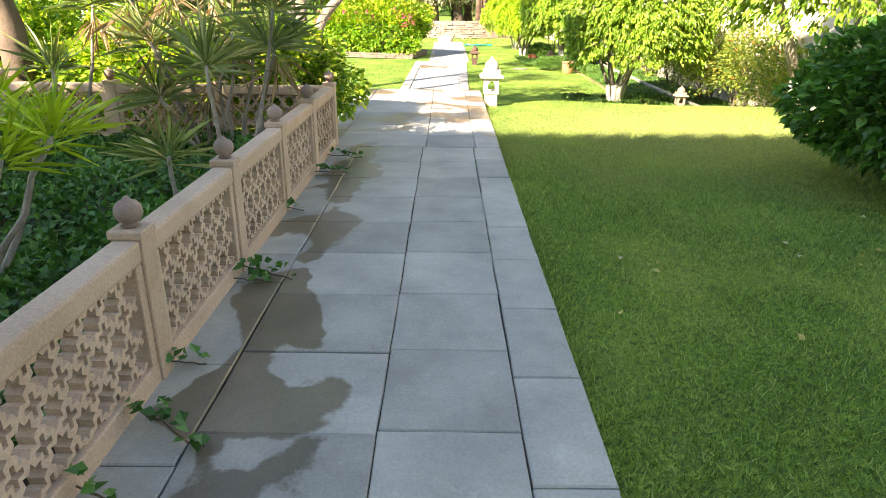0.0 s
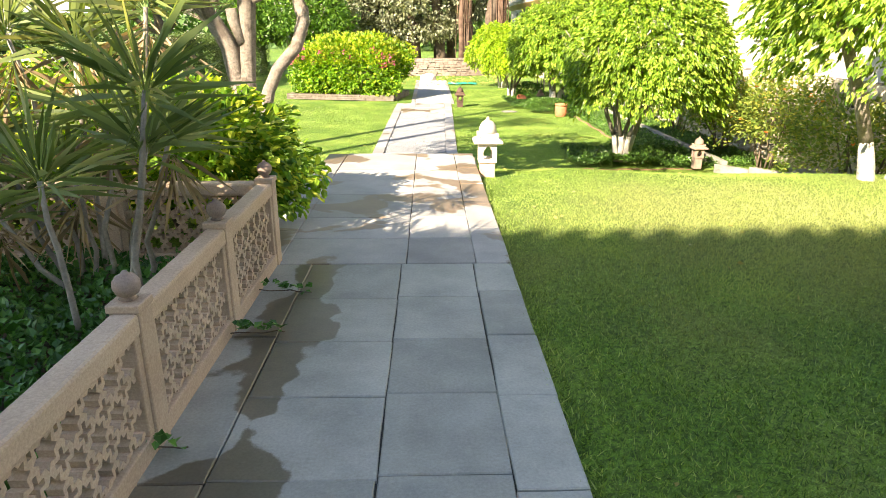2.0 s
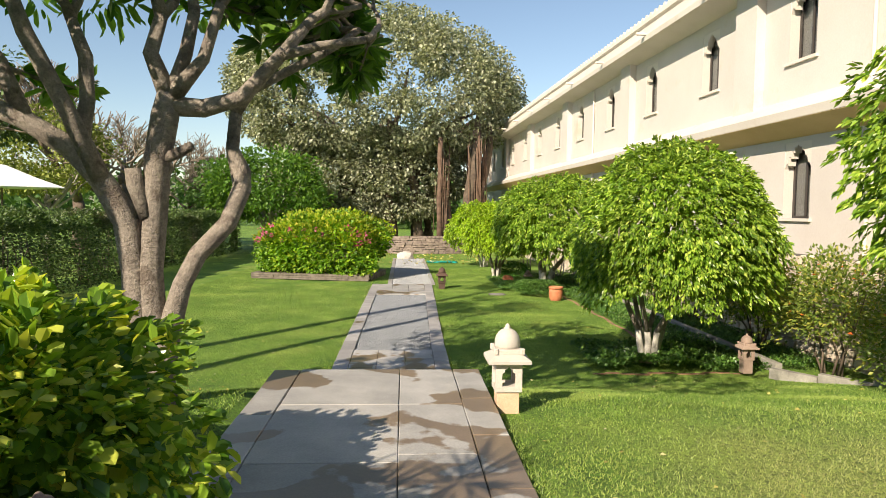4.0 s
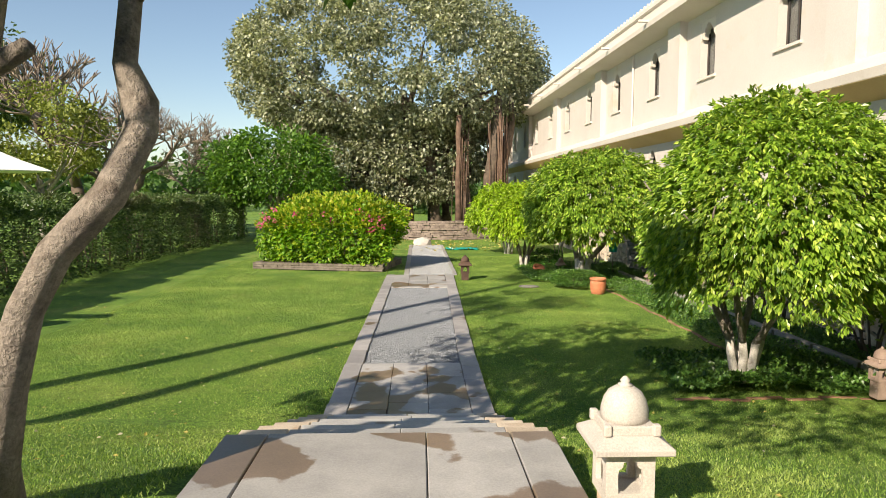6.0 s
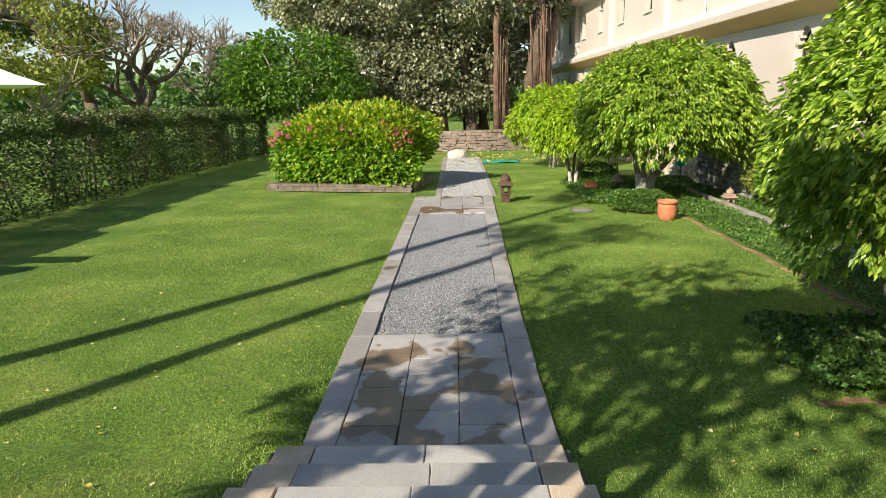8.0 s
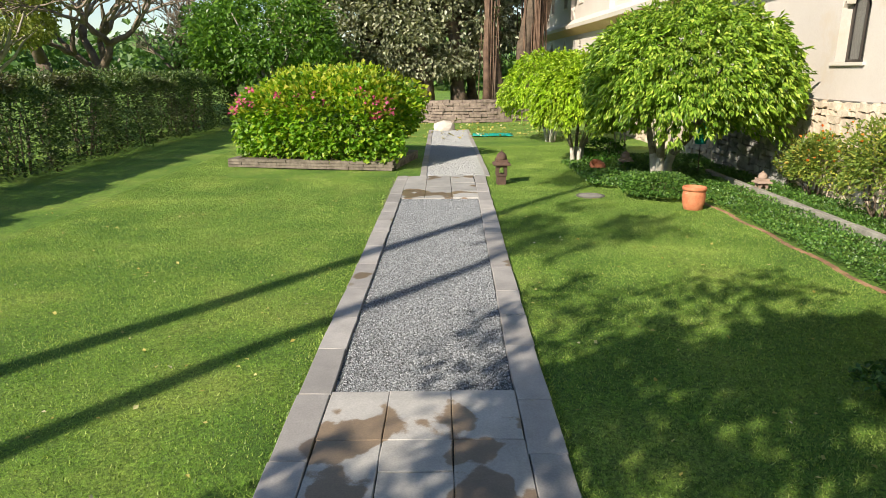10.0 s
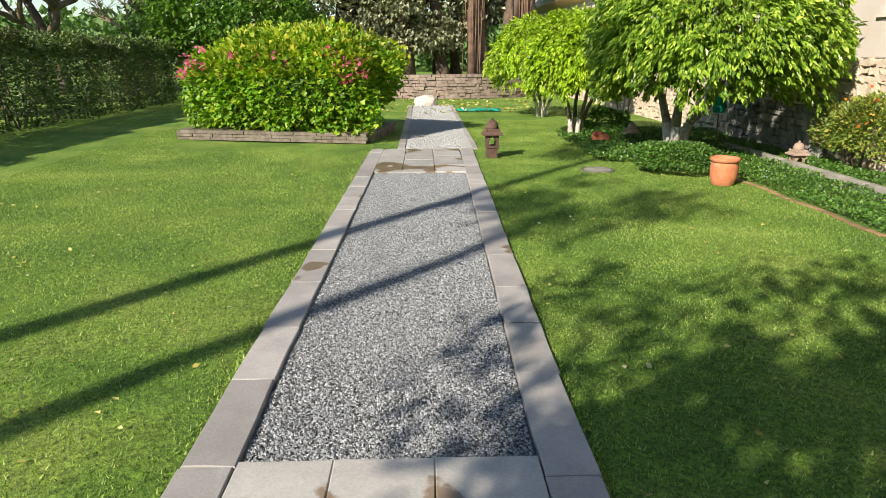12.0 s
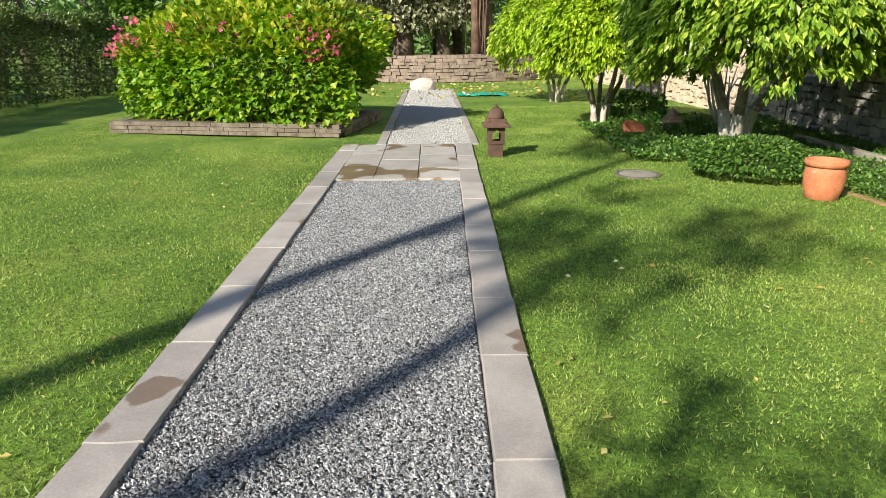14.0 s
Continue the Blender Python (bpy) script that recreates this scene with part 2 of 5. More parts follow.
PALMLEAF = foliage("yellow_green_palm_leaf", (0.22, 0.34, 0.02), (0.48, 0.60, 0.05), rough=0.45, glow=0.3)
MIXEDLEAF = foliage("mixed_shrub_leaf", (0.09, 0.16, 0.03), (0.24, 0.32, 0.06), (0.46, 0.42, 0.09), rough=0.5, glow=0.3)
FARLEAF = foliage("distant_leaf", (0.05, 0.12, 0.03), (0.13, 0.24, 0.06), rough=0.6, glow=0.2, scale=0.4)
YELLOWTREE = foliage("yellowish_tree_leaf", (0.14, 0.18, 0.03), (0.28, 0.32, 0.07), rough=0.6, glow=0.25, scale=0.4)
FLOWER = foliage("orange_flower", (0.7, 0.12, 0.02), (0.8, 0.25, 0.03), rough=0.6, glow=0.2)
BLADE = foliage("grass_blade", (0.05, 0.115, 0.016), (0.24, 0.40, 0.07), (0.45, 0.55, 0.16), rough=0.5, glow=0.32, scale=0.9, patch=(0.33, 0.40, 0.115), dry=(0.46, 0.45, 0.20))
FALLEN = foliage("fallen_leaf", (0.35, 0.28, 0.05), (0.55, 0.50, 0.16), (0.6, 0.56, 0.4), rough=0.7, glow=0.1)


def lawn_material():
    m, nt, b = fresh("mown_lawn")
    pos = nt.nodes.new("ShaderNodeNewGeometry").outputs["Position"]
    big = node(nt, "ShaderNodeTexNoise", Scale=0.7, Detail=5.0, Roughness=0.6)
    mid = node(nt, "ShaderNodeTexNoise", Scale=9.0, Detail=4.0, Roughness=0.7)
    fine = node(nt, "ShaderNodeTexNoise", Scale=120.0, Detail=3.0, Roughness=0.8)
    for n in (big, mid, fine):
        nt.links.new(pos, n.inputs["Vector"])
    col = ramp(nt, big.outputs[0], [(0.3, (0.07, 0.165, 0.015)), (0.5, (0.135, 0.25, 0.027)), (0.72, (0.25, 0.325, 0.058))])
    tuft = node(nt, "ShaderNodeTexNoise", Scale=34.0, Detail=3.0, Roughness=0.7)
    nt.links.new(pos, tuft.inputs["Vector"])
    col = dry_sunlit_patch(nt, pos, col, (0.27, 0.29, 0.085))
    col = mix(nt, "OVERLAY", 0.5, col, mid.outputs[0])
    col = mix(nt, "OVERLAY", 1.0, col, ramp(nt, tuft.outputs[0], [(0.3, (0.2, 0.2, 0.2)), (0.7, (0.8, 0.8, 0.8))]))
    col = mix(nt, "OVERLAY", 1.0, col, ramp(nt, fine.outputs[0], [(0.3, (0.2, 0.2, 0.2)), (0.7, (0.8, 0.8, 0.8))]))
    nt.links.new(col, b.inputs["Base Color"])
    b.inputs["Roughness"].default_value = 0.9
    bp = node(nt, "ShaderNodeBump", Strength=0.9, Distance=0.02)
    nt.links.new(fine.outputs[0], bp.inputs["Height"])
    nt.links.new(bp.outputs[0], b.inputs["Normal"])
    return m


LAWN = lawn_material()


def plain(name, colour, rough=0.5, metal=0.0):
    m, nt, b = fresh(name)
    n = node(nt, "ShaderNodeTexNoise", Scale=14.0, Detail=4.0)
    nt.links.new(nt.nodes.new("ShaderNodeNewGeometry").outputs["Position"], n.inputs["Vector"])
    nt.links.new(mix(nt, "OVERLAY", 0.2, colour, n.outputs[0]), b.inputs["Base Color"])
    b.inputs["Roughness"].default_value, b.inputs["Metallic"].default_value = rough, metal
    return m


CANVAS = plain("white_canvas", (0.8, 0.79, 0.76), 0.85)
TEAL = plain("teal_plastic", (0.0, 0.36, 0.30), 0.4)
CURTAIN = plain("pale_curtain", (0.62, 0.60, 0.55), 0.9)
WINFRAME = plain("dark_window_frame", (0.06, 0.05, 0.045), 0.5)
GLASS, gnt, gb = fresh("window_glass")
gb.inputs["Base Color"].default_value = (0.02, 0.025, 0.03, 1)
gb.inputs["Roughness"].default_value = 0.04
gb.inputs["Alpha"].default_value = 0.3

# ---- mesh helpers ----
H = 0.97            # height of the upper terrace above the lower lawn
RISE, TREAD, EDGE = H / 7, 0.46, 12.02
rng = np.random.default_rng(7)


def thing(name, at=(0, 0, 0), label="", category="", group="", kind=""):
    ob = new(name)
    ob.location = at
    ob.empty_display_size = 0.1
    return tagged(ob, label, category, group, kind)


def mesh_np(name, verts, faces, material, smooth=False):
    me = bpy.data.meshes.new(name)
    me.from_pydata(verts.tolist() if hasattr(verts, "tolist") else verts, [], faces.tolist() if hasattr(faces, "tolist") else faces)
    if smooth:
        me.polygons.foreach_set("use_smooth", [True] * len(me.polygons))
    me.materials.append(material)
    return me


def bm_mesh(name, bm, material, smooth=False):
    me = bpy.data.meshes.new(name)
    bmesh.ops.recalc_face_normals(bm, faces=bm.faces)
    bm.to_mesh(me)
    bm.free()
    if smooth:
        me.polygons.foreach_set("use_smooth", [True] * len(me.polygons))
    me.materials.append(material)
    return me


def part(name, data, material=None, parent=None, label="", at=(0, 0, 0), smooth=False):
    """One mesh object under a thing or a part. Takes a bmesh or a finished mesh."""
    if isinstance(data, bmesh.types.BMesh):
        data = bm_mesh(name, data, material, smooth)
    ob = new(name, data)
    ob.location = at
    ob.parent = parent
    return tagged(ob, label)


def whole(name, data, material=None, label="", category="", kind="", at=(0, 0, 0), group="", smooth=False):
    if isinstance(data, bmesh.types.BMesh):
        data = bm_mesh(name, data, material, smooth)
    ob = new(name, data)
    ob.location = at
    return tagged(ob, label, category, group, kind)


def box(bm, x0, x1, y0, y1, z0, z1, bevel=0.0):
    b = bmesh.new()
    bmesh.ops.create_cube(b, size=1)
    for v in b.verts:
        v.co = Vector(((x0 + x1) / 2 + v.co.x * (x1 - x0), (y0 + y1) / 2 + v.co.y * (y1 - y0), (z0 + z1) / 2 + v.co.z * (z1 - z0)))
    if bevel:
        bmesh.ops.bevel(b, geom=b.edges[:], offset=bevel, segments=2, affect="EDGES", profile=0.5)
    me = bpy.data.meshes.new("t")
    b.to_mesh(me)
    b.free()
    bm.from_mesh(me)
    bpy.data.meshes.remove(me)
    return bm


def cube(x0, x1, y0, y1, z0, z1, bevel=0.0):
    return box(bmesh.new(), x0, x1, y0, y1, z0, z1, bevel)


def lathe(profile, sides=20, squash=None):
    """A turned body from (radius, height) pairs."""
    bm = bmesh.new()
    rings = []
    for r, z in profile:
        rings.append([bm.verts.new((max(r, 0.0005) * math.cos(2 * math.pi * i / sides), max(r, 0.0005) * math.sin(2 * math.pi * i / sides), z)) for i in range(sides)])
    for a, b in zip(rings, rings[1:]):
        for i in range(sides):
            bm.faces.new((a[i], a[(i + 1) % sides], b[(i + 1) % sides], b[i]))
    bm.faces.new(rings[0][::-1])
    bm.faces.new(rings[-1])
    return bm


def tube_np(points, radii, sides=8, lumpy=0.0, seed=1):
    """Vertices and quads of a limb along points."""
    pts = [Vector(p) for p in points]
    r = random.Random(seed)
    verts, faces = [], []
    for i, p in enumerate(pts):
        d = (pts[min(i + 1, len(pts) - 1)] - pts[max(i - 1, 0)]).normalized()
        side = d.cross(Vector((0.31, 0.95, 0.08))).normalized()
        up = d.cross(side)
        for k in range(sides):
            a = 2 * math.pi * k / sides
            q = p + (side * math.cos(a) + up * math.sin(a)) * radii[i] * (1 + r.uniform(-lumpy, lumpy))
            verts.append(tuple(q))
    for i in range(len(pts) - 1):
        for k in range(sides):
            a, b = i * sides + k, i * sides + (k + 1) % sides
            faces.append((a, b, b + sides, a + sides))
    faces.append(tuple(range(sides))[::-1])
    n = len(verts)
    faces.append(tuple(range(n - sides, n)))
    return verts, faces


def tubes(name, limbs, material, sides=8, lumpy=0.08):
    """Several limbs, (points, radii) each, grown into one mesh."""
    V, F = [], []
    for k, (p, r) in enumerate(limbs):
        v, f = tube_np(p, r, sides, lumpy, k)
        F += [tuple(i + len(V) for i in q) for q in f]
        V += v
    return mesh_np(name, V, F, material, True)


def limb_parts(name, limbs, material, parent, sides=8, lumpy=0.08, label=""):
    for k, (p, rad) in enumerate(limbs):
        v, f = tube_np(p, rad, sides, lumpy, k)
        part(name, mesh_np(name, v, f, material, True), parent=parent, label=label)


def curve_pts(a, b, n=6, wobble=0.06, seed=0, sag=0.0):
    r = random.Random(seed)
    a, b = Vector(a), Vector(b)
    size = (b - a).length
    out = []
    for i in range(n):
        t = i / (n - 1)
        p = a.lerp(b, t)
        if 0 < i < n - 1:
            p += Vector((r.uniform(-1, 1), r.uniform(-1, 1), r.uniform(-0.5, 0.5))) * wobble * size
        p.z -= sag * math.sin(math.pi * t) * size
        out.append(p)
    return out


def leaves(name, P, D, size, width, material, droop=0.3, fold=0.25, spread=0.9, seed=1, oval=False):
    """One folded blade at each of the points P, growing along D: pointed, or oval with a rounded end."""
    r = np.random.default_rng(seed)
    n = len(P)
    D = D + r.normal(0, spread, (n, 3)) * 0.6
    D[:, 2] -= droop
    D /= np.linalg.norm(D, axis=1)[:, None] + 1e-9
    S = np.cross(D, r.normal(0, 1, (n, 3)) * 0.5 + np.array([0, 0, 1.0]))
    S /= np.linalg.norm(S, axis=1)[:, None] + 1e-9
    N = np.cross(S, D)
    L = size * r.uniform(0.65, 1.25, n)[:, None]
    W = L * width
    base, tip = P, P + D * L - N * L * 0.12
    mid = P + D * L * 0.45
    left, right = mid + S * W + N * W * fold, mid - S * W + N * W * fold
    if oval:
        far = P + D * L * 0.76 - N * L * 0.05
        near = P + D * L * 0.28
        V = np.stack([base, near + S * W * 0.75 + N * W * fold, far + S * W * 0.8 + N * W * fold, tip, far - S * W * 0.8 + N * W * fold, near - S * W * 0.75 + N * W * fold], 1).reshape(-1, 3)
        k = np.arange(n)[:, None] * 6
        F = np.concatenate([k + [0, 3, 2], k + [0, 2, 1], k + [0, 4, 3], k + [0, 5, 4]], 1).reshape(-1, 3)
        return mesh_np(name, V, F, material)
    V = np.stack([base, left, tip, right], 1).reshape(-1, 3)
    k = np.arange(n)[:, None] * 4
    F = np.concatenate([k + [0, 2, 1], k + [0, 3, 2]], 1).reshape(-1, 3)
    return mesh_np(name, V, F, material)


def lump(u, seed, freq=2.5, amount=0.12):
    """A lumpy radius for directions u."""
    r = np.random.default_rng(seed)
    out = np.ones(len(u))
    for k in range(7):
        w = r.normal(0, 1, 3) * freq * (1 + 0.4 * k)
        out += amount / (1 + 0.5 * k) * np.sin(u @ w + r.uniform(0, 6.28))
    return out


def unit(n, seed, low=-1.0, high=1.0):
    r = np.random.default_rng(seed)
    z = r.uniform(low, high, n)
    a = r.uniform(0, 2 * math.pi, n)
    s = np.sqrt(1 - z * z)
    return np.stack([s * np.cos(a), s * np.sin(a), z], 1)


def shell(n, centre, radii, seed, low=-0.35, depth=0.25, amount=0.08, freq=2.5, boxy=2.0):
    """Points near the skin of a lumpy dome, and outward directions."""
    u = unit(n, seed, low)
    r = np.random.default_rng(seed + 50)
    rad = lump(u, seed, freq, amount) * (1 - depth * r.uniform(0, 1, n) ** 1.6)
    rad = rad / (np.abs(u) ** boxy).sum(1) ** (1 / boxy)
    P = np.array(centre) + u * np.array(radii) * rad[:, None]
    return P, u.copy()


def clumps(n_clumps, per, centre, radii, size, seed, low=-0.5, inner=0.55):
    """Leaf points gathered in uneven boughs through a crown."""
    r = np.random.default_rng(seed)
    u = unit(n_clumps, seed, low)
    c = np.array(centre) + u * np.array(radii) * (inner + (1 - inner) * r.uniform(0, 1, n_clumps) ** 0.5)[:, None]
    s = size * r.uniform(0.6, 1.35, n_clumps)
    v = unit(n_clumps * per, seed + 9)
    k = np.repeat(np.arange(n_clumps), per)
    P = c[k] + v * (s[k] * r.uniform(0.3, 1, n_clumps * per) ** 0.6)[:, None] * np.array([1.15, 1.15, 0.8])
    return P, v.copy()


def ground_z(x, y):
    """Height of the lawn: the upper terrace, the bank beside the steps, the lower lawn."""
    side = np.clip((np.abs(x) - 1.2) / 2.5, 0, 1)
    y0, y1 = 11.35 - 0.9 * side, 14.75 + 0.4 * side
    t = np.clip((y - y0) / (y1 - y0), 0, 1)
    t = 0.8 * t + 0.2 * t * t * (3 - 2 * t)
    back = np.clip((y - 27) / 40, 0, 1)
    dip = 0.11 * np.exp(-((x - 1.25) / 0.55) ** 2 - ((y - 11.2) / 0.8) ** 2)
    return H * (1 - t) - dip - 0.02 + 0.02 * np.sin(x * 0.9 + 1) * np.sin(y * 0.5) * np.clip((np.abs(x) - 1.5) / 2, 0, 1) + 0 * back


def gz(x, y):
    return float(ground_z(np.array([float(x)]), np.array([float(y)]))[0])


# ---- ground ----
def build_ground():
    xs = np.concatenate([np.array([-900, -300, -120, -60, -35, -22]), np.arange(-14, 14.01, 0.35), np.array([22, 35, 60, 120, 300, 900])])
    ys = np.concatenate([np.array([-300, -60, -20, -8]), np.arange(-3, 34, 0.35), np.array([36, 40, 46, 55, 70, 100, 200, 500, 1200])])
    X, Y = np.meshgrid(xs, ys, indexing="ij")
    Z = ground_z(X.ravel(), Y.ravel()).reshape(X.shape)
    under = (X > -1.1) & (X < 0.95) & (Y < 16.0)
    under |= (np.abs(X) < 0.75) & (Y < 28.0)
    Z = np.where(under, Z - 0.12, Z)
    V = np.stack([X.ravel(), Y.ravel(), Z.ravel()], 1)
    nx, ny = len(xs), len(ys)
    i, j = np.meshgrid(np.arange(nx - 1), np.arange(ny - 1), indexing="ij")
    a = (i * ny + j).ravel()
    F = np.stack([a, a + ny, a + ny + 1, a + 1], 1)
    whole("ground", mesh_np("ground", V, F, LAWN, True), label="mown green lawn falling in a bank to a lower level", category="lawn", kind="structure")


def build_grass():
    """Short mown blades over the lawn that the path passes."""
    n = 1000000
    r = np.random.default_rng(3)
    y = 2.0 + 32 * r.uniform(0, 1, n) ** 1.35
    x = np.where(r.uniform(0, 1, n) < 0.6, r.uniform(0.92, 6.6, n), r.uniform(-6.5, -0.9, n))
    keep = ((x > 0) | (y > 11.0) | ((y > 9.6) & (x < -1.15))) & ~((x > 5.05) & (y > 15.4)) & ~((x < 0) & (x > -1.2) & (y < 12.2))
    keep &= ~((x < -0.95) & (x > -5.1) & (y > 27.9) & (y < 30))
    x, y = x[keep], y[keep]
    n = len(x)
    z = ground_z(x, y)
    h = r.uniform(0.010, 0.026, n) * (1 + 0.35 * (y < 9))
    w = r.uniform(0.002, 0.0045, n) * (1 + 0.035 * y)
    a = r.uniform(0, 2 * math.pi, n)
    lean = r.normal(0, 0.7, (n, 2)) * h[:, None]
    ca, sa = np.cos(a) * w, np.sin(a) * w
    V = np.stack([np.stack([x - ca, y - sa, z - 0.006], 1), np.stack([x + ca, y + sa, z - 0.006], 1), np.stack([x + lean[:, 0], y + lean[:, 1], z + h], 1)], 1).reshape(-1, 3)
    F = np.arange(3 * n).reshape(-1, 3)
    whole("grass", mesh_np("grass", V, F, BLADE), label="short mown green grass blades of the lawn", category="grass", kind="stuff")


build_ground()
build_grass()


# ---- upper path, steps, lower path ----
def slab_mesh(w, l, t, material, seed, chip=0.006):
    """A sawn slab with slightly worn, uneven arrises, centred, its top at 0."""
    r = random.Random(seed)
    bm = bmesh.new()
    e = 0.006
    ring = []
    for (sx, sy) in ((-1, -1), (0, -1), (1, -1), (1, 0), (1, 1), (0, 1), (-1, 1), (-1, 0)):
        ring.append((sx * w / 2 + r.uniform(-chip, chip) * 0.5, sy * l / 2 + r.uniform(-chip, chip) * 0.5))
    low = [bm.verts.new((x, y, -t)) for x, y in ring]
    mid = [bm.verts.new((x, y, -e)) for x, y in ring]
    top = [bm.verts.new((x * (1 - 2 * e / w), y * (1 - 2 * e / l), 0)) for x, y in ring]
    for a, b in ((low, mid), (mid, top)):
        for i in range(8):
            bm.faces.new((a[i], a[(i + 1) % 8], b[(i + 1) % 8], b[i]))
    bm.faces.new(top)
    return bm_mesh("slab", bm, material)


SLAB_COUNT = [0]


def lay(parent, x0, x1, y0, y1, z, t, material, name="slab", gap=0.006):
    SLAB_COUNT[0] += 1
    r = random.Random(SLAB_COUNT[0])
    ob = part(name, slab_mesh(x1 - x0 - gap, y1 - y0 - gap, t, material, SLAB_COUNT[0], 0.014 if name in ("kerb", "end_stone") else 0.008), parent=parent, at=((x0 + x1) / 2, (y0 + y1) / 2, z + r.uniform(-0.002, 0.003)))
    ob.rotation_euler = (r.uniform(-0.002, 0.002), r.uniform(-0.002, 0.002), r.uniform(-0.003, 0.003))
    return ob


def column(parent, x0, x1, cuts, z, t, material, name="slab"):
    for a, b in zip(cuts, cuts[1:]):
        lay(parent, x0, x1, a, b, z, t, material, name)


def steps_of(a, b, step, seed, wander=0.05):
    r = random.Random(seed)
    out = [a]
    while out[-1] + step * 1.4 < b:
        out.append(out[-1] + step + r.uniform(-wander, wander))
    return out + [b]


upper_path = thing("pavement_upper", label="grey slate flagstone garden path, wet along the balustrade", category="path", kind="structure")
part("bedding", cube(-1.08, 0.93, -3.0, EDGE - 0.05, 0.5, H - 0.02), JOINT, upper_path)
NEAR_END = 7.42
near_rows = [-3.0, -2.2, -1.6, -1.05, -0.45, 0.15, 0.75, 1.34, 1.94, 2.54, 3.13, 3.73, 4.34, 4.94, 5.55, 6.13, 6.75, NEAR_END]
column(upper_path, -1.0, -0.555, [-3.0, -1.4, -0.1, 1.1, 1.75, 2.36, 3.01, 3.88, 4.3, 4.93, 6.2, NEAR_END], H, 0.05, SLATE)
column(upper_path, -0.555, 0.115, near_rows, H, 0.05, SLATE)
column(upper_path, 0.115, 0.655, [v + 0.03 for v in near_rows[:-1]] + [NEAR_END], H, 0.05, SLATE)
column(upper_path, 0.655, 0.945, [-3.0, -1.6, -0.4, 0.3, 0.96, 1.6, 2.28, 2.94, 3.59, 4.26, 4.87, 5.55, 6.21, 6.88, NEAR_END], H, 0.05, SLATE)
column(upper_path, -1.1, -0.83, [NEAR_END, 8.3, 9.4, 10.6, EDGE], H, 0.05, SLATE_SUN)
column(upper_path, -0.83, 0.15, [NEAR_END, 8.05, 8.7, 9.62, 10.85, EDGE], H, 0.05, SLATE_SUN)
column(upper_path, 0.15, 0.68, [NEAR_END, 8.05, 8.72, 9.75, 10.85, EDGE], H, 0.05, SLATE_SUN)
column(upper_path, 0.68, 0.95, [NEAR_END, 8.35, 9.2, 10.1, 11.0, EDGE], H, 0.05, SLATE_SUN)

stairs = thing("stairs", label="broad garden steps of grey slate with sandstone ends", category="steps", kind="structure")
for i in range(1, 7):
    z, y0, y1 = H - i * RISE, EDGE + (i - 1) * TREAD - 0.03, EDGE + i * TREAD
    wl, wr = -1.14, 1.02
    part("bedding", cube(wl + 0.03, wr - 0.03, y0, y1 - 0.03, z - RISE - 0.1, z - 0.035), JOINT, stairs)
    mid = (-0.02, -0.08, 0.01, -0.05, 0.04, -0.02)[i - 1]
    wl, wr = wl + 0.012 * i, wr - 0.012 * i
    lay(stairs, -0.80, mid, y0, y1, z, RISE + 0.02, STEPSTONE, "tread")
    lay(stairs, mid, 0.71, y0, y1, z, RISE + 0.02, STEPSTONE, "tread")
    lay(stairs, wl, -0.80, y0, y1 - 0.01, z + 0.002, RISE + 0.02, STEPEND, "end_stone")
    lay(stairs, 0.71, wr, y0, y1 - 0.01, z + 0.002, RISE + 0.02, STEPEND, "end_stone")
part("landing_riser", cube(-1.07, 0.93, EDGE - 0.05, EDGE - 0.005, H - RISE - 0.03, H - 0.045), STEPSTONE, stairs)

lower_path = thing("pavement_lower", label="lower garden path of gravel between pale stone kerbs", category="path", kind="structure")
G0, G1, G2, G3 = 17.35, 25.2, 27.9, 40.0
part("bedding", cube(-0.96, 0.97, 14.6, 28.0, -0.2, -0.042), JOINT, lower_path)


def skew(y):
    """The lower path drifts a little to the side on its way."""
    return 0.02 * (y - G0) if y > G0 else 0.0


def kerbs(cuts, x0, x1):
    for a, b in zip(cuts, cuts[1:]):
        s = skew((a + b) / 2) * (1 if x0 > 0 else 0.4)
        lay(lower_path, x0 + s, x1 + s, a, b, 0.012, 0.06, SLATE_KERB, "kerb").rotation_euler.z = -0.02 * (1 if x0 > 0 else 0.4) if a > G0 else 0.0


kerbs(steps_of(14.75, G2, 0.85, 21, 0.15), -0.97, -0.71)
kerbs(steps_of(14.75, G2, 0.85, 22, 0.15), 0.71, 0.97)
for x0, x1, cuts in ((-0.71, -0.26, [14.72, 15.3, 16.0, 16.66, G0]), (-0.26, 0.22, [14.72, 15.55, 16.3, 16.66, G0]), (0.22, 0.71, [14.72, 15.3, 15.9, 16.66, G0])):
    column(lower_path, x0, x1, cuts, 0.008, 0.05, SLATE_SUN)
for x0, x1, cuts in ((-0.70, -0.18, [G1, 26.1, 27.0, G2]), (-0.18, 0.36, [G1, 26.5, G2]), (0.36, 0.89, [G1, 25.9, 26.9, G2])):
    column(lower_path, x0, x1, cuts, 0.008, 0.05, SLATE_SUN)


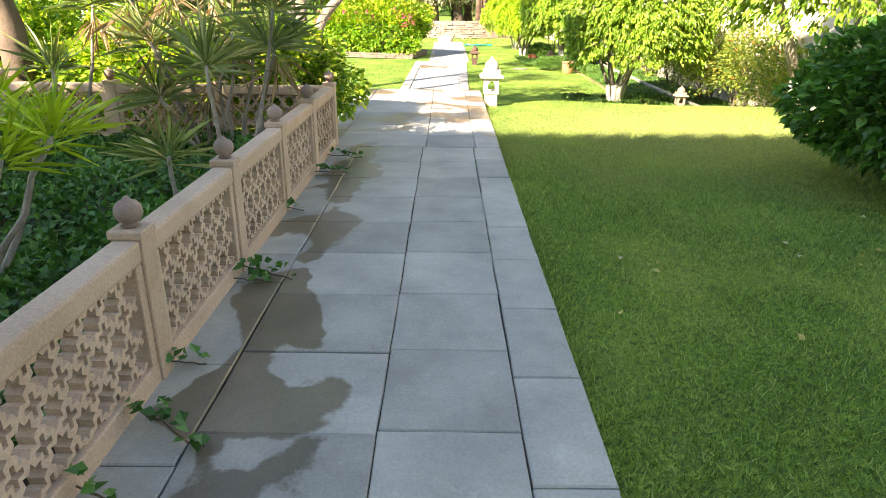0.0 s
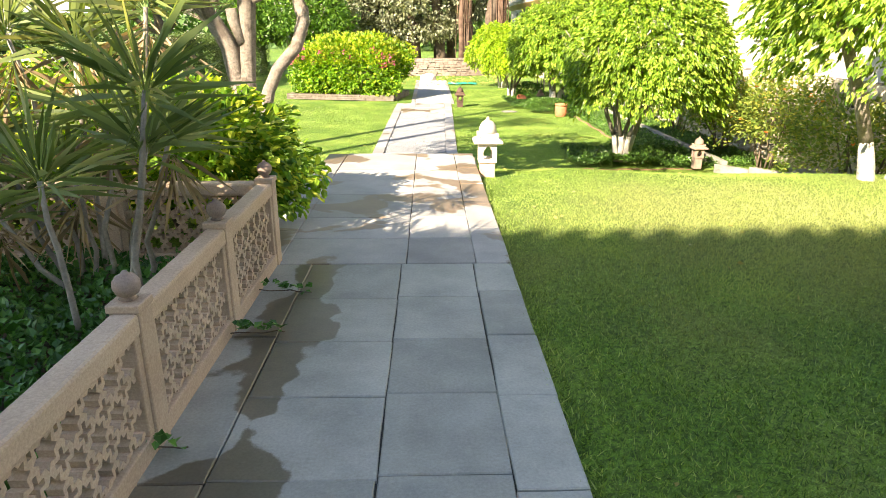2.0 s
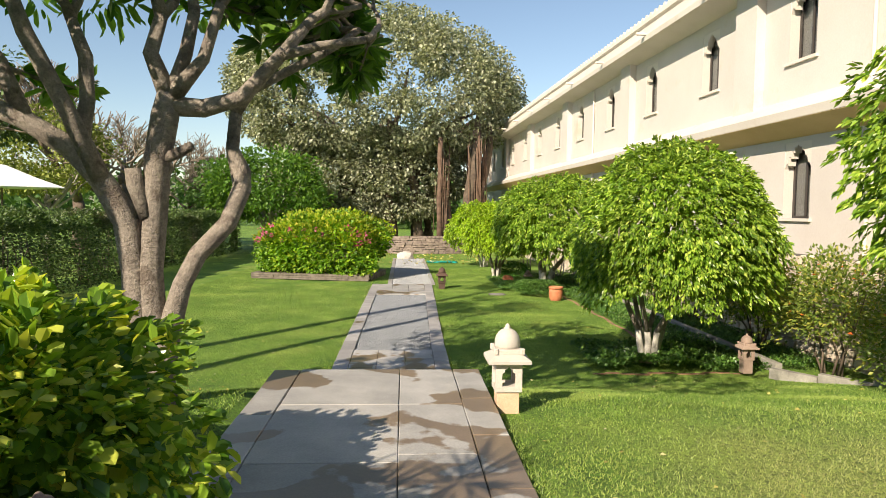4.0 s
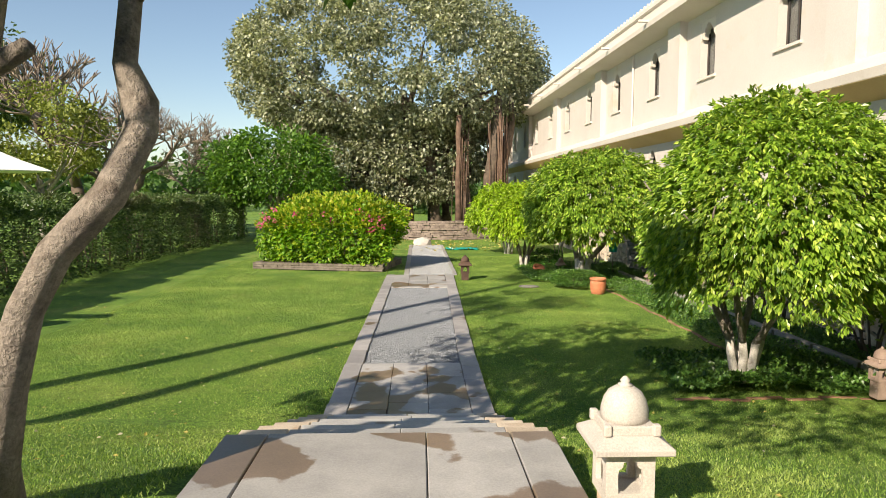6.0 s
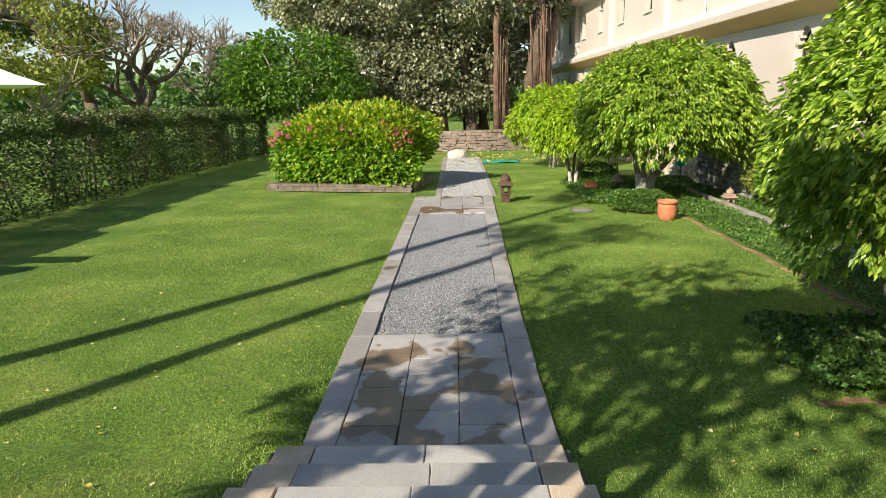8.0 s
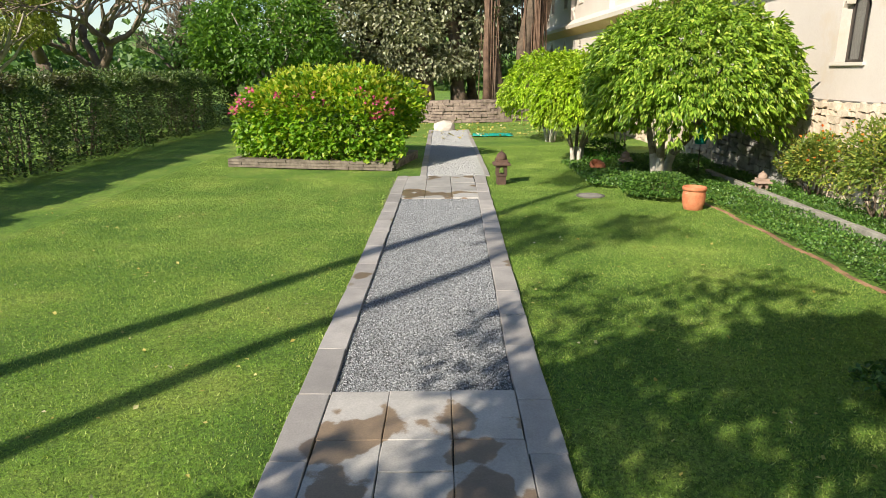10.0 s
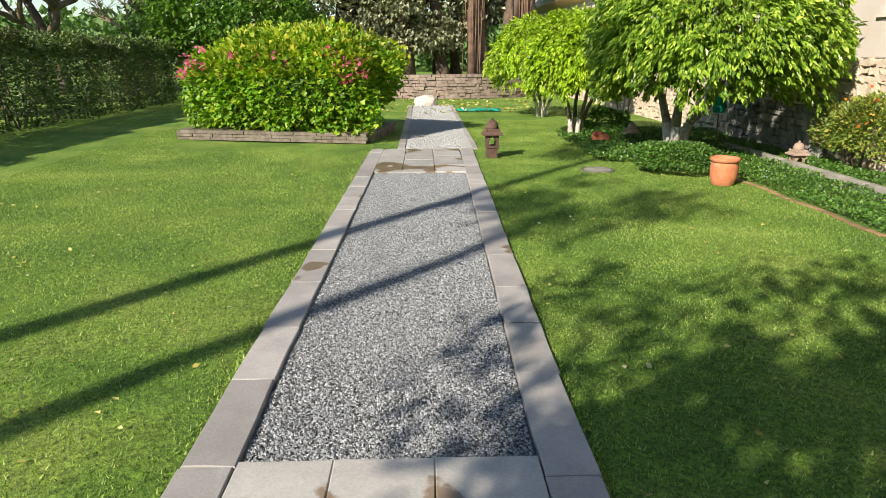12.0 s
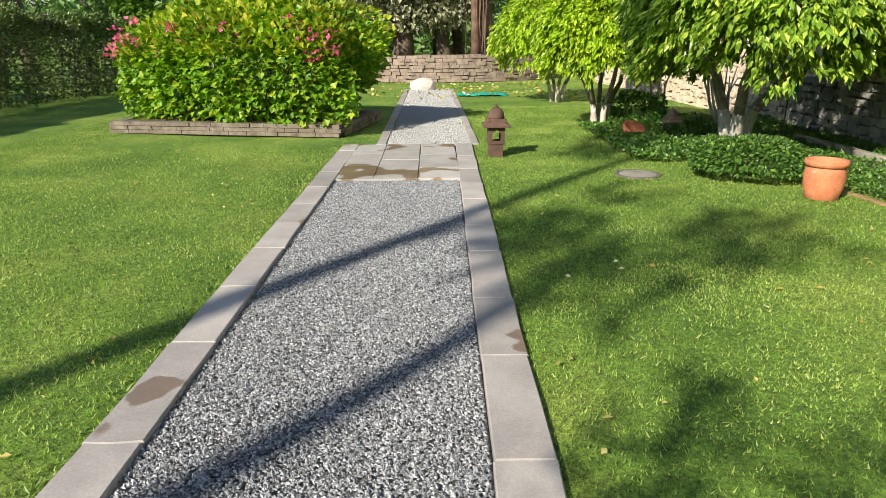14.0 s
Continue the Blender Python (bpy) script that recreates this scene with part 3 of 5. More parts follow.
def build_gravel(name, x0, x1, y0, y1, n, size, seed, z=-0.015, drift=True, material=None):
    """Angular chips scattered over a bed."""
    r = np.random.default_rng(seed)
    y = r.uniform(y0, y1, n)
    u = r.uniform(0, 1, n)
    x = x0 + u * (x1 - x0 + (0.02 * (y - G0) if drift else 0))
    s = size * r.uniform(0.5, 1.3, n)
    base = np.array([[1, 0, 0], [-0.5, 0.85, 0.05], [-0.6, -0.8, 0], [0.1, 0.1, 0.85], [0.0, -0.1, -0.6]])
    a = r.uniform(0, 6.28, n)
    tilt = r.normal(0, 0.5, (n, 2))
    B = base[None] * (1 + r.normal(0, 0.22, (n, 5, 3)))
    ca, sa = np.cos(a)[:, None], np.sin(a)[:, None]
    bx, by, bz = B[..., 0] * ca - B[..., 1] * sa, B[..., 0] * sa + B[..., 1] * ca, B[..., 2]
    bz = bz * 0.75 + bx * tilt[:, :1] * 0.4 + by * tilt[:, 1:] * 0.4
    V = np.stack([bx * s[:, None] + x[:, None], by * s[:, None] + y[:, None], bz * s[:, None] + (z + r.uniform(0, 0.012, n))[:, None]], 2).reshape(-1, 3)
    k = np.arange(n)[:, None] * 5
    F = np.concatenate([k + [0, 1, 3], k + [1, 2, 3], k + [2, 0, 3], k + [1, 0, 4]], 1).reshape(-1, 3)
    return mesh_np(name, V, F, material or GRAVEL)


GRAVEL, cnt, cb = fresh("grey_gravel_chips")
cgeo = cnt.nodes.new("ShaderNodeNewGeometry")
cnt.links.new(ramp(cnt, cgeo.outputs["Random Per Island"], [(0.0, (0.06, 0.065, 0.07)), (0.4, (0.20, 0.215, 0.235)), (0.8, (0.33, 0.35, 0.38)), (1.0, (0.48, 0.50, 0.53))]), cb.inputs["Base Color"])
cb.inputs["Roughness"].default_value = 0.85
PALEGRAVEL = surface("pale_gravel_chips", (0.26, 0.27, 0.28), (0.45, 0.455, 0.46), 30, 90, 0.9, 0.3)
gravel = whole("gravel", build_gravel("gravel", -0.70, 0.70, G0 + 0.01, G1 - 0.01, 130000, 0.0100, 5, z=-0.026), label="loose pale grey gravel chips between stone kerbs", category="gravel", kind="stuff")
part("gravel_bed", mesh_np("gravel_bed", [(-0.71, G0, -0.034), (0.71, G0, -0.034), (0.87, G1, -0.034), (-0.70, G1, -0.034)], [(0, 1, 2, 3)], GRAVEL_BED), parent=lower_path)
far_path = thing("pavement_far", label="far pale gravel path with stone edging", category="path", kind="structure")
part("gravel_bed", cube(-0.2, 1.18, G2, G3, -0.1, -0.01), PALEGRAVEL, far_path)
column(far_path, -0.36, -0.2, steps_of(G2, G3, 0.9, 31, 0.1), 0.012, 0.06, SLATE_KERB, "kerb")
column(far_path, 1.18, 1.30, steps_of(G2, G3, 0.9, 32, 0.1), 0.012, 0.06, SLATE_KERB, "kerb")
far_gravel = whole("gravel", build_gravel("gravel", -0.19, 1.17, G2, G3, 22000, 0.022, 6, drift=False, material=PALEGRAVEL), label="pale gravel chips of the far path", category="gravel", kind="stuff")


# ---- balustrade ----
FENCE_X = -0.865


def jali_mesh(width, height, nx, nz, depth=0.055):
    """A pierced stone screen of eight-pointed stars with small crosses between them; in x and z, thickness in y."""
    cw, ch = width / nx, height / nz
    star = []
    for k in range(16):
        a = 2 * math.pi * k / 16
        rad = 0.45 if k % 2 == 0 else 0.30
        star.append((rad * math.cos(a), rad * math.sin(a)))
    arm, slit = 0.13, 0.075
    rim = []
    for q in range(4):
        for x, z in ((0.5, 0.5 - arm - 0.16), (0.5 - slit, 0.5 - arm - 0.155), (0.5 - slit, 0.5 - slit), (0.5 - arm - 0.155, 0.5 - slit), (0.5 - arm - 0.16, 0.5)):
            for _ in range(q):
                x, z = -z, x
            rim.append((x, z))
    flat = bmesh.new()
    loops = []
    for loop in (rim, star):
        vs = [flat.verts.new((x, 0, z)) for x, z in loop]
        loops.append([flat.edges.new((vs[i], vs[(i + 1) % len(vs)])) for i in range(len(vs))])
    bmesh.ops.triangle_fill(flat, use_beauty=True, edges=loops[0] + loops[1])
    flat.verts.index_update()
    pts = [(v.co.x, v.co.z) for v in flat.verts]
    tris = [tuple(v.index for v in f.verts) for f in flat.faces]
    flat.free()
    nr, ns = len(rim), len(star)
    sides = [(i, (i + 1) % nr) for i in range(nr) if i % 5 != 4] + [(nr + i, nr + (i + 1) % ns) for i in range(ns)]
    bm = bmesh.new()
    for ix in range(nx):
        for iz in range(nz):
            cx, cz = (ix + 0.5) * cw - width / 2, (iz + 0.5) * ch
            f = [bm.verts.new((cx + x * cw, -depth / 2, cz + z * ch)) for x, z in pts]
            k = [bm.verts.new((cx + x * cw, depth / 2, cz + z * ch)) for x, z in pts]
            for t in tris:
                bm.faces.new([f[i] for i in t])
                bm.faces.new([k[i] for i in reversed(t)])
            for i, j in sides:
                bm.faces.new((f[i], f[j], k[j], k[i]))
    bmesh.ops.remove_doubles(bm, verts=bm.verts, dist=0.0004)
    return bm_mesh("screen", bm, SANDSTONE)


def post_meshes():
    shaft = cube(-0.06, 0.06, -0.06, 0.06, -0.02, 0.65, 0.008)
    box(shaft, -0.067, 0.067, -0.067, 0.067, 0.625, 0.66, 0.006)
    ball = lathe([(0.03, 0.0), (0.046, 0.008), (0.03, 0.018), (0.052, 0.032), (0.066, 0.06), (0.064, 0.088), (0.045, 0.112), (0.02, 0.122), (0.012, 0.135), (0.001, 0.14)], 20)
    for v in ball.verts:
        v.co = Vector((v.co.x * 0.82, v.co.y * 0.82, v.co.z * 0.9))
    return bm_mesh("post", shaft, SANDSTONE), bm_mesh("finial", ball, PINKSTONE, True)


SHAFT, FINIAL = post_meshes()
SCREEN = jali_mesh(0.99, 0.44, 7, 3)
SCREEN_WHITE = SCREEN.copy()
SCREEN_WHITE.materials[0] = CANVAS
RAIL = bm_mesh("top_rail", cube(-0.515, 0.515, -0.055, 0.055, 0, 0.095, 0.016), SANDSTONE)
PLINTH = bm_mesh("bottom_rail", cube(-0.515, 0.515, -0.05, 0.05, -0.02, 0.09, 0.008), SANDSTONE)
STILE = bm_mesh("stile", cube(-0.026, 0.026, -0.046, 0.046, 0, 0.44, 0.006), SANDSTONE)
POSTS_Y = [-0.48, 0.66, 1.8, 2.94, 4.08, 5.21, 6.34, 7.46]


def bay(fence, at, turn):
    rot = Matrix.Rotation(turn, 3, "Z")
    for name, me, off in (("bottom_rail", PLINTH, (0, 0, 0)), ("screen", SCREEN, (0, 0, 0.09)), ("top_rail", RAIL, (0, 0, 0.53)), ("stile", STILE, (-0.49, 0, 0.09)), ("stile", STILE, (0.49, 0, 0.09))):
        ob = part(name, me, parent=fence, at=Vector(at) + rot @ Vector(off))
        ob.rotation_euler.z = turn


def fence_post(fence, at):
    p = part("post", SHAFT, parent=fence, at=at)
    part("finial", FINIAL, parent=p, label="weathered pinkish turned ball finial", at=(0, 0, 0.66))


LOOK_FENCE = "buff sandstone balustrade pierced with star shapes"
fence = thing("balustrade", (0, 0, 0), LOOK_FENCE + " beside the path", "balustrade", "balustrades")
for y in POSTS_Y:
    fence_post(fence, (FENCE_X, y, H))
for p0, p1 in zip(POSTS_Y, POSTS_Y[1:]):
    bay(fence, (FENCE_X, (p0 + p1) / 2, H), math.pi / 2)
fence = thing("balustrade", (0, 0, 0), LOOK_FENCE + " behind the bed", "balustrade", "balustrades")
for i in range(5):
    x = FENCE_X - 0.57 - 1.14 * i
    bay(fence, (x, POSTS_Y[-1], H), 0)
    fence_post(fence, (x - 0.57, POSTS_Y[-1], H))


# ---- stone lanterns ----
def lantern(name, at, scale, stone, block, label, group):
    """A carved garden lantern: block, pierced chamber, eave slab, stepped neck, dome and finial."""
    t = thing(name, at, label, "garden lantern", group)
    t.scale = (scale,) * 3
    part("base_block", cube(-0.105, 0.105, -0.105, 0.105, -0.1, 0.2, 0.006), block, t, "plain buff stone block")
    bm = bmesh.new()
    w, z0, z1 = 0.125, 0.2, 0.46
    arch = [(-0.06, 0.25), (0.06, 0.25), (0.065, 0.33), (0.06, 0.365), (0.04, 0.375), (0.036, 0.40), (0.015, 0.405), (0.0, 0.425), (-0.015, 0.405), (-0.036, 0.40), (-0.04, 0.375), (-0.06, 0.365), (-0.065, 0.33)]
    outer = [(-w, z0), (w, z0), (w, 0.33), (w, 0.38), (w, 0.42), (w, z1), (0.03, z1), (0, z1), (-0.03, z1), (-w, z1), (-w, 0.42), (-w, 0.38), (-w, 0.33)]
    for turn in range(4):
        m = Matrix.Rotation(turn * math.pi / 2, 4, "Z")
        rings = []
        for y, pts in ((-w, outer), (-w, arch), (-w + 0.03, arch), (-w + 0.03, outer)):
            sh = (w - 0.03) / w if (pts is outer and y > -w) else 1
            rings.append([bm.verts.new(m @ Vector((x * sh, y, z))) for x, z in pts])
        n = len(arch)
        for a, b in zip(rings, rings[1:]):
            for i in range(n):
                bm.faces.new((a[i], a[(i + 1) % n], b[(i + 1) % n], b[i]))
    part("chamber", bm, stone, t, "hollow chamber with a scalloped arch on each face")
    part("chamber_floor", cube(-0.12, 0.12, -0.12, 0.12, 0.2, 0.235), stone, t)
    eave = bmesh.new()
    lo = [eave.verts.new((sx * 0.2, sy * 0.2, 0.455)) for sx, sy in ((-1, -1), (1, -1), (1, 1), (-1, 1))]
    mi = [eave.verts.new((sx * 0.2, sy * 0.2, 0.485)) for sx, sy in ((-1, -1), (1, -1), (1, 1), (-1, 1))]
    hi = [eave.verts.new((sx * 0.13, sy * 0.13, 0.53)) for sx, sy in ((-1, -1), (1, -1), (1, 1), (-1, 1))]
    for a, b in ((lo, mi), (mi, hi)):
        for i in range(4):
            eave.faces.new((a[i], a[(i + 1) % 4], b[(i + 1) % 4], b[i]))
    eave.faces.new(lo[::-1])
    eave.faces.new(hi)
    bmesh.ops.bevel(eave, geom=eave.edges[:], offset=0.004, segments=1, affect="EDGES")
    part("eave", eave, stone, t)
    neck = cube(-0.128, 0.128, -0.128, 0.128, 0.525, 0.575, 0.008)
    for sx in (-1, 1):
        for sy in (-1, 1):
            box(neck, sx * 0.125 - 0.02, sx * 0.125 + 0.02, sy * 0.125 - 0.02, sy * 0.125 + 0.02, 0.53, 0.585, 0.008)
    part("neck", neck, stone, t)
    part("dome", lathe([(0.118, 0.57), (0.122, 0.60), (0.12, 0.635), (0.108, 0.675), (0.085, 0.71), (0.05, 0.733), (0.03, 0.738)], 24), stone, t, smooth=True)
    part("finial", lathe([(0.034, 0.735), (0.038, 0.745), (0.02, 0.752), (0.026, 0.764), (0.012, 0.78), (0.001, 0.785)], 16), stone, t, smooth=True)
    return t


lantern("garden_lantern", (1.065, 10.98, 0.865), 0.90, CREAMSTONE, BUFFBLOCK, "cream carved stone garden lantern with dome on the lawn", "").scale.z = 0.965
lantern("garden_lantern", (1.46, 26.85, gz(1.46, 26.85)), 0.95, REDSTONE, REDSTONE, "dark red sandstone garden lantern on the lower lawn", "red lanterns")
lantern("garden_lantern", (5.68, 15.5, 0.1), 0.72, PINKSTONE, PINKSTONE, "weathered pink stone lantern in the ivy bed", "bed lanterns")
lantern("garden_lantern", (6.4, 25.25, -0.08), 0.72, PINKSTONE, PINKSTONE, "weathered pink stone lantern in the far ivy bed", "bed lanterns")
lantern("garden_lantern", (4.72, 28.8, -0.16), 0.8, PINKSTONE, PINKSTONE, "small weathered stone lantern among far trees", "bed lanterns")

# ---- terracotta pot ----
pot = thing("flower_pot", (4.62, 24.05, gz(4.6, 24.0)), "tall terracotta flower pot with a rolled rim on the lawn edge", "pot")
part("body", lathe([(0.15, 0), (0.16, 0.01), (0.19, 0.12), (0.20, 0.24), (0.185, 0.34), (0.175, 0.365), (0.17, 0.2), (0.13, 0.05)], 28), TERRACOTTA, pot, smooth=True)
part("rim", lathe([(0.18, 0.345), (0.205, 0.35), (0.21, 0.385), (0.2, 0.41), (0.18, 0.405), (0.172, 0.36)], 28), TERRACOTTA, pot, smooth=True)
part("soil", lathe([(0.0, 0.33), (0.168, 0.33), (0.168, 0.335), (0.0, 0.34)], 20), SOIL, pot)


# ---- trees ----
def ficus(at, height, radius, count, material, seed, trunks=4, low=0.95, white=0.5, leaf=0.085, label="", name="ficus_tree", off=0.0, thick=1.0):
    """A clipped weeping fig: pale forked stems and a drooping dome of small leaves."""
    t = thing(name, at, label, "tree", "clipped fig trees")
    r = random.Random(seed)
    limbs, washed = [], []
    cz = low + (height - low) * 0.35
    for k in range(trunks):
        a = 2 * math.pi * k / trunks + r.uniform(-0.3, 0.3)
        foot = (0.10 * math.cos(a), 0.10 * math.sin(a), -0.05)
        knee = (0.20 * math.cos(a) * radius / 1.6, 0.20 * math.sin(a) * radius / 1.6, white)
        top = (0.62 * radius * math.cos(a), 0.62 * radius * math.sin(a), cz + 0.3)
        washed.append((curve_pts(foot, knee, 4, 0.04, seed + k), [v * thick for v in (0.075, 0.06, 0.052, 0.047)]))
        limbs.append((curve_pts(knee, top, 5, 0.05, seed + k + 20), [v * thick for v in (0.047, 0.042, 0.035, 0.026, 0.016)]))
        for q in range(3):
            b = a + r.uniform(-0.9, 0.9)
            limbs.append((curve_pts((0.3 * radius * math.cos(a), 0.3 * radius * math.sin(a), cz * 0.8), (0.8 * radius * math.cos(b), 0.8 * radius * math.sin(b), cz + r.uniform(0.1, 0.7)), 4, 0.06, seed + q), [0.03, 0.024, 0.017, 0.009]))
    part("trunk", tubes("trunk", washed, LIMEWASH, 9), parent=t, label="forked stems limewashed white near the ground")
    limb_parts("limb", limbs, BARK, t, 7)
    # drooping sprays: each a hanging twig with leaves along it
    q = np.random.default_rng(seed + 3)
    per = 8
    n1, n2 = count // per, count // (3 * per)
    P, D = shell(n1, (0, 0, cz), (radius, radius, height - cz), seed, -0.25, 0.26, 0.05)
    a = q.uniform(0, 2 * math.pi, n2)
    skirt = low + 0.15 * np.sin(a * 5 + seed) + 0.10 * np.sin(a * 13)
    zz = skirt + 0.12 + (cz + 0.15 - skirt) * q.uniform(0, 1, n2)
    rr = radius * (1.0 - 0.1 * (cz - zz)) * (1 - 0.35 * q.uniform(0, 1, n2) ** 1.5) * (1 + 0.05 * np.sin(a * 6))
    P = np.concatenate([P, np.stack([rr * np.cos(a), rr * np.sin(a), zz], 1)])
    D = np.concatenate([D, np.stack([np.cos(a), np.sin(a), np.full(n2, -0.3)], 1)])
    hang = D * 0.55 + q.normal(0, 0.35, P.shape) - [0, 0, 0.75]
    hang /= np.linalg.norm(hang, axis=1)[:, None]
    side = np.cross(hang, D)
    side /= np.linalg.norm(side, axis=1)[:, None] + 1e-9
    long = leaf * q.uniform(0.8, 1.5, len(P))
    step = np.tile(np.linspace(0, 1, per), len(P))
    turn = np.tile(np.where(np.arange(per) % 2 == 0, 1.0, -1.0), len(P))
    P, D, hang, side, long = (np.repeat(v, per, 0) for v in (P, D, hang, side, long))
    P = P + hang * (long * step)[:, None] + side * (turn * leaf * 0.12)[:, None]
    D = hang * 0.75 + side * turn[:, None] * 0.32 + D * 0.42
    P = P + [off, 0, 0]
    part("crown", leaves("crown", P, D, leaf, 0.25, material, 0.2, 0.3, 0.35, seed), parent=t, label="dense drooping dome of glossy green leaves")
    return t


LOOK_FICUS = "clipped weeping fig with a dome of green leaves"
ficus((4.40, 16.3, 0.08), 3.66, 1.66, 50000, FICUS, 1, 6, 1.0, 0.5, 0.082, LOOK_FICUS, off=0.38)
ficus((4.92, 26.8, 0.05), 3.75, 2.12, 44000, FICUS, 2, 3, 1.1, 0.55, 0.112, LOOK_FICUS + " by the wall", off=0.4, thick=1.7)
ficus((3.68, 29.7, 0.0), 2.75, 1.18, 24000, FICUS_LIME, 3, 5, 0.98, 0.45, 0.10, "clipped fig tree with a dome of lime green leaves")
ficus((3.9, 35.2, 0.0), 3.1, 1.7, 16000, FICUS_LIME, 4, 4, 0.95, 0.45, 0.11, "rounded lime green fig tree further along the lawn")
ficus((5.72, 10.3, 0.6), 4.4, 2.05, 34000, FICUS, 5, 2, 1.5, 0.8, 0.086, "tall clipped fig tree with a limewashed trunk at the bed's edge", off=0.45, thick=1.7)


def shrub(name, at, radii, count, material, seed, leaf=0.08, width=0.35, label="", category="shrub", low=-0.6, stems=7, depth=0.35, amount=0.1, centre=0.5, group="", droop=0.1, extra=None, boxy=2.0, oval=False):
    t = thing(name, at, label, category, group)
    r = random.Random(seed)
    limbs = []
    for k in range(stems):
        a, q = r.uniform(0, 6.28), r.uniform(0.3, 0.8)
        limbs.append((curve_pts((0.15 * math.cos(a) * radii[0], 0.15 * math.sin(a) * radii[1], -0.05), (q * radii[0] * math.cos(a), q * radii[1] * math.sin(a), radii[2] * (0.9 + centre)), 5, 0.05, seed + k), [0.022, 0.018, 0.014, 0.01, 0.005]))
    limb_parts("stem", limbs, BARK_DARK, t, 6)
    P, D = shell(count, (0, 0, radii[2] * centre * 2), radii, seed, low, depth, amount, boxy=boxy)
    P[:, 2] = np.maximum(P[:, 2], 0.03)
    part("foliage", leaves("foliage", P, D, leaf, width, material, droop, 0.25, 0.9, seed, oval), parent=t)
    if extra:
        Pe, De = shell(extra[0], (0, 0, radii[2] * centre * 2), tuple(v * 1.02 for v in radii), seed + 7, extra[3], 0.12, amount)
        tagged(part(extra[4], leaves(extra[4], Pe, De, extra[2], 0.45, extra[1], 0.0, 0.2, 1.0, seed + 8), parent=t), kind="stuff")
    return t


shrub("rounded_shrub", (4.66, 5.9, 0.86), (1.18, 1.18, 0.82), 12000, DARKLEAF, 11, 0.10, 0.34, "dense rounded dark green shrub on the upper lawn", stems=9)
for k, (x, y, rx, ry, rz, lab) in enumerate([(-1.8, 8.5, 0.95, 0.85, 0.66, ""), (-3.2, 8.7, 1.1, 1.0, 0.66, ""), (-4.9, 8.9, 1.1, 1.0, 0.72, ""), (-6.6, 9.4, 1.2, 1.1, 0.85, "")]):
    shrub("broadleaf_shrub", (x, y, H - 0.05), (rx, ry, rz), 11000, LIMESHRUB, 21 + k, 0.085, 0.36, "broad-leaved green shrub behind the balustrade, some leaves tinted yellow-lime as if sunlit", depth=0.5, amount=0.14, group="shrubs behind the balustrade", droop=0.15, oval=True)
shrub("clipped_ball_shrub", (4.3, 25.2, 0.0), (0.72, 0.65, 0.25), 7000, IVYLEAF, 31, 0.045, 0.4, "low dark clipped ball shrub beside the pot", stems=4)
shrub("clipped_ball_shrub", (4.5, 30.2, 0.0), (0.6, 0.6, 0.3), 1800, DARKLEAF, 32, 0.07, 0.4, "low dark clipped shrub under the fig tree", stems=4)
for k, (x, y, rx, ry, rz) in enumerate([(7.0, 12.6, 0.9, 1.3, 0.85), (6.9, 15.2, 0.8, 1.2, 1.0), (7.1, 17.6, 0.8, 1.3, 0.8), (7.1, 20.3, 0.75, 1.3, 0.85), (7.15, 22.8, 0.7, 1.2, 0.85), (7.25, 25.0, 0.5, 0.8, 0.55)]):
    shrub("flowering_shrub", (x, y, 0.1), (rx, ry, rz), 5200, MIXEDLEAF, 41 + k, 0.075, 0.3, "loose olive-green flowering shrub with a few orange blooms by the wall", depth=0.6, amount=0.18, group="shrubs by the wall", droop=-0.15, extra=(26, FLOWER, 0.06, 0.0, "flowers"))


# ---- bougainvillea in its stone planter ----
def planter():
    t = thing("planter_bed", (-2.97, 30.5, 0), "long raised planter of thin grey stacked stones", "planter")
    t.rotation_euler.z, t.scale.x = -0.2, 1.08
    r = random.Random(5)
    part("soil", cube(-1.9, 1.9, -1.1, 1.1, -0.05, 0.2), SOIL, t)
    for side, (x0, x1, y0, y1) in enumerate(((-2.08, 2.08, -1.3, -1.12), (-2.08, 2.08, 1.12, 1.3), (-2.08, -1.9, -1.12, 1.12), (1.9, 2.08, -1.12, 1.12))):
        bm = bmesh.new()
        for row in range(3):
            along = (x0, x1) if side < 2 else (y0, y1)
            p = along[0]
            while p < along[1] - 0.05:
                q = min(p + r.uniform(0.2, 0.45), along[1])
                j = r.uniform(-0.012, 0.012)
                a, b = row * 0.072, row * 0.072 + 0.066
                if side < 2:
                    box(bm, p, q - 0.008, y0 + j, y1 + j, a, b)
                else:
                    box(bm, x0 + j, x1 + j, p, q - 0.008, a, b)
                p = q
        tagged(part("stone_course", bm, STACKED, t), kind="stuff")


planter()
boug = shrub("bougainvillea", (-2.85, 30.4, 0.12), (2.3, 1.35, 1.05), 15000, BOUGLEAF, 51, 0.115, 0.56, "wide clipped bougainvillea with lime top and pink bracts in the planter", depth=0.3, amount=0.11, stems=12, low=-0.95, boxy=2.7)
Pq, Dq = shell(4200, (0, 0, 1.05), (2.32, 1.36, 1.10), 51, 0.15, 0.3, 0.12, boxy=2.7)
boug.rotation_euler.z = -0.2
part("new_growth", leaves("new_growth", Pq, Dq + [0, 0, 0.5], 0.125, 0.42, BOUGTOP, -0.2, 0.2, 0.8, 53), parent=boug, label="yellow-lime upright new shoots")
r = random.Random(54)
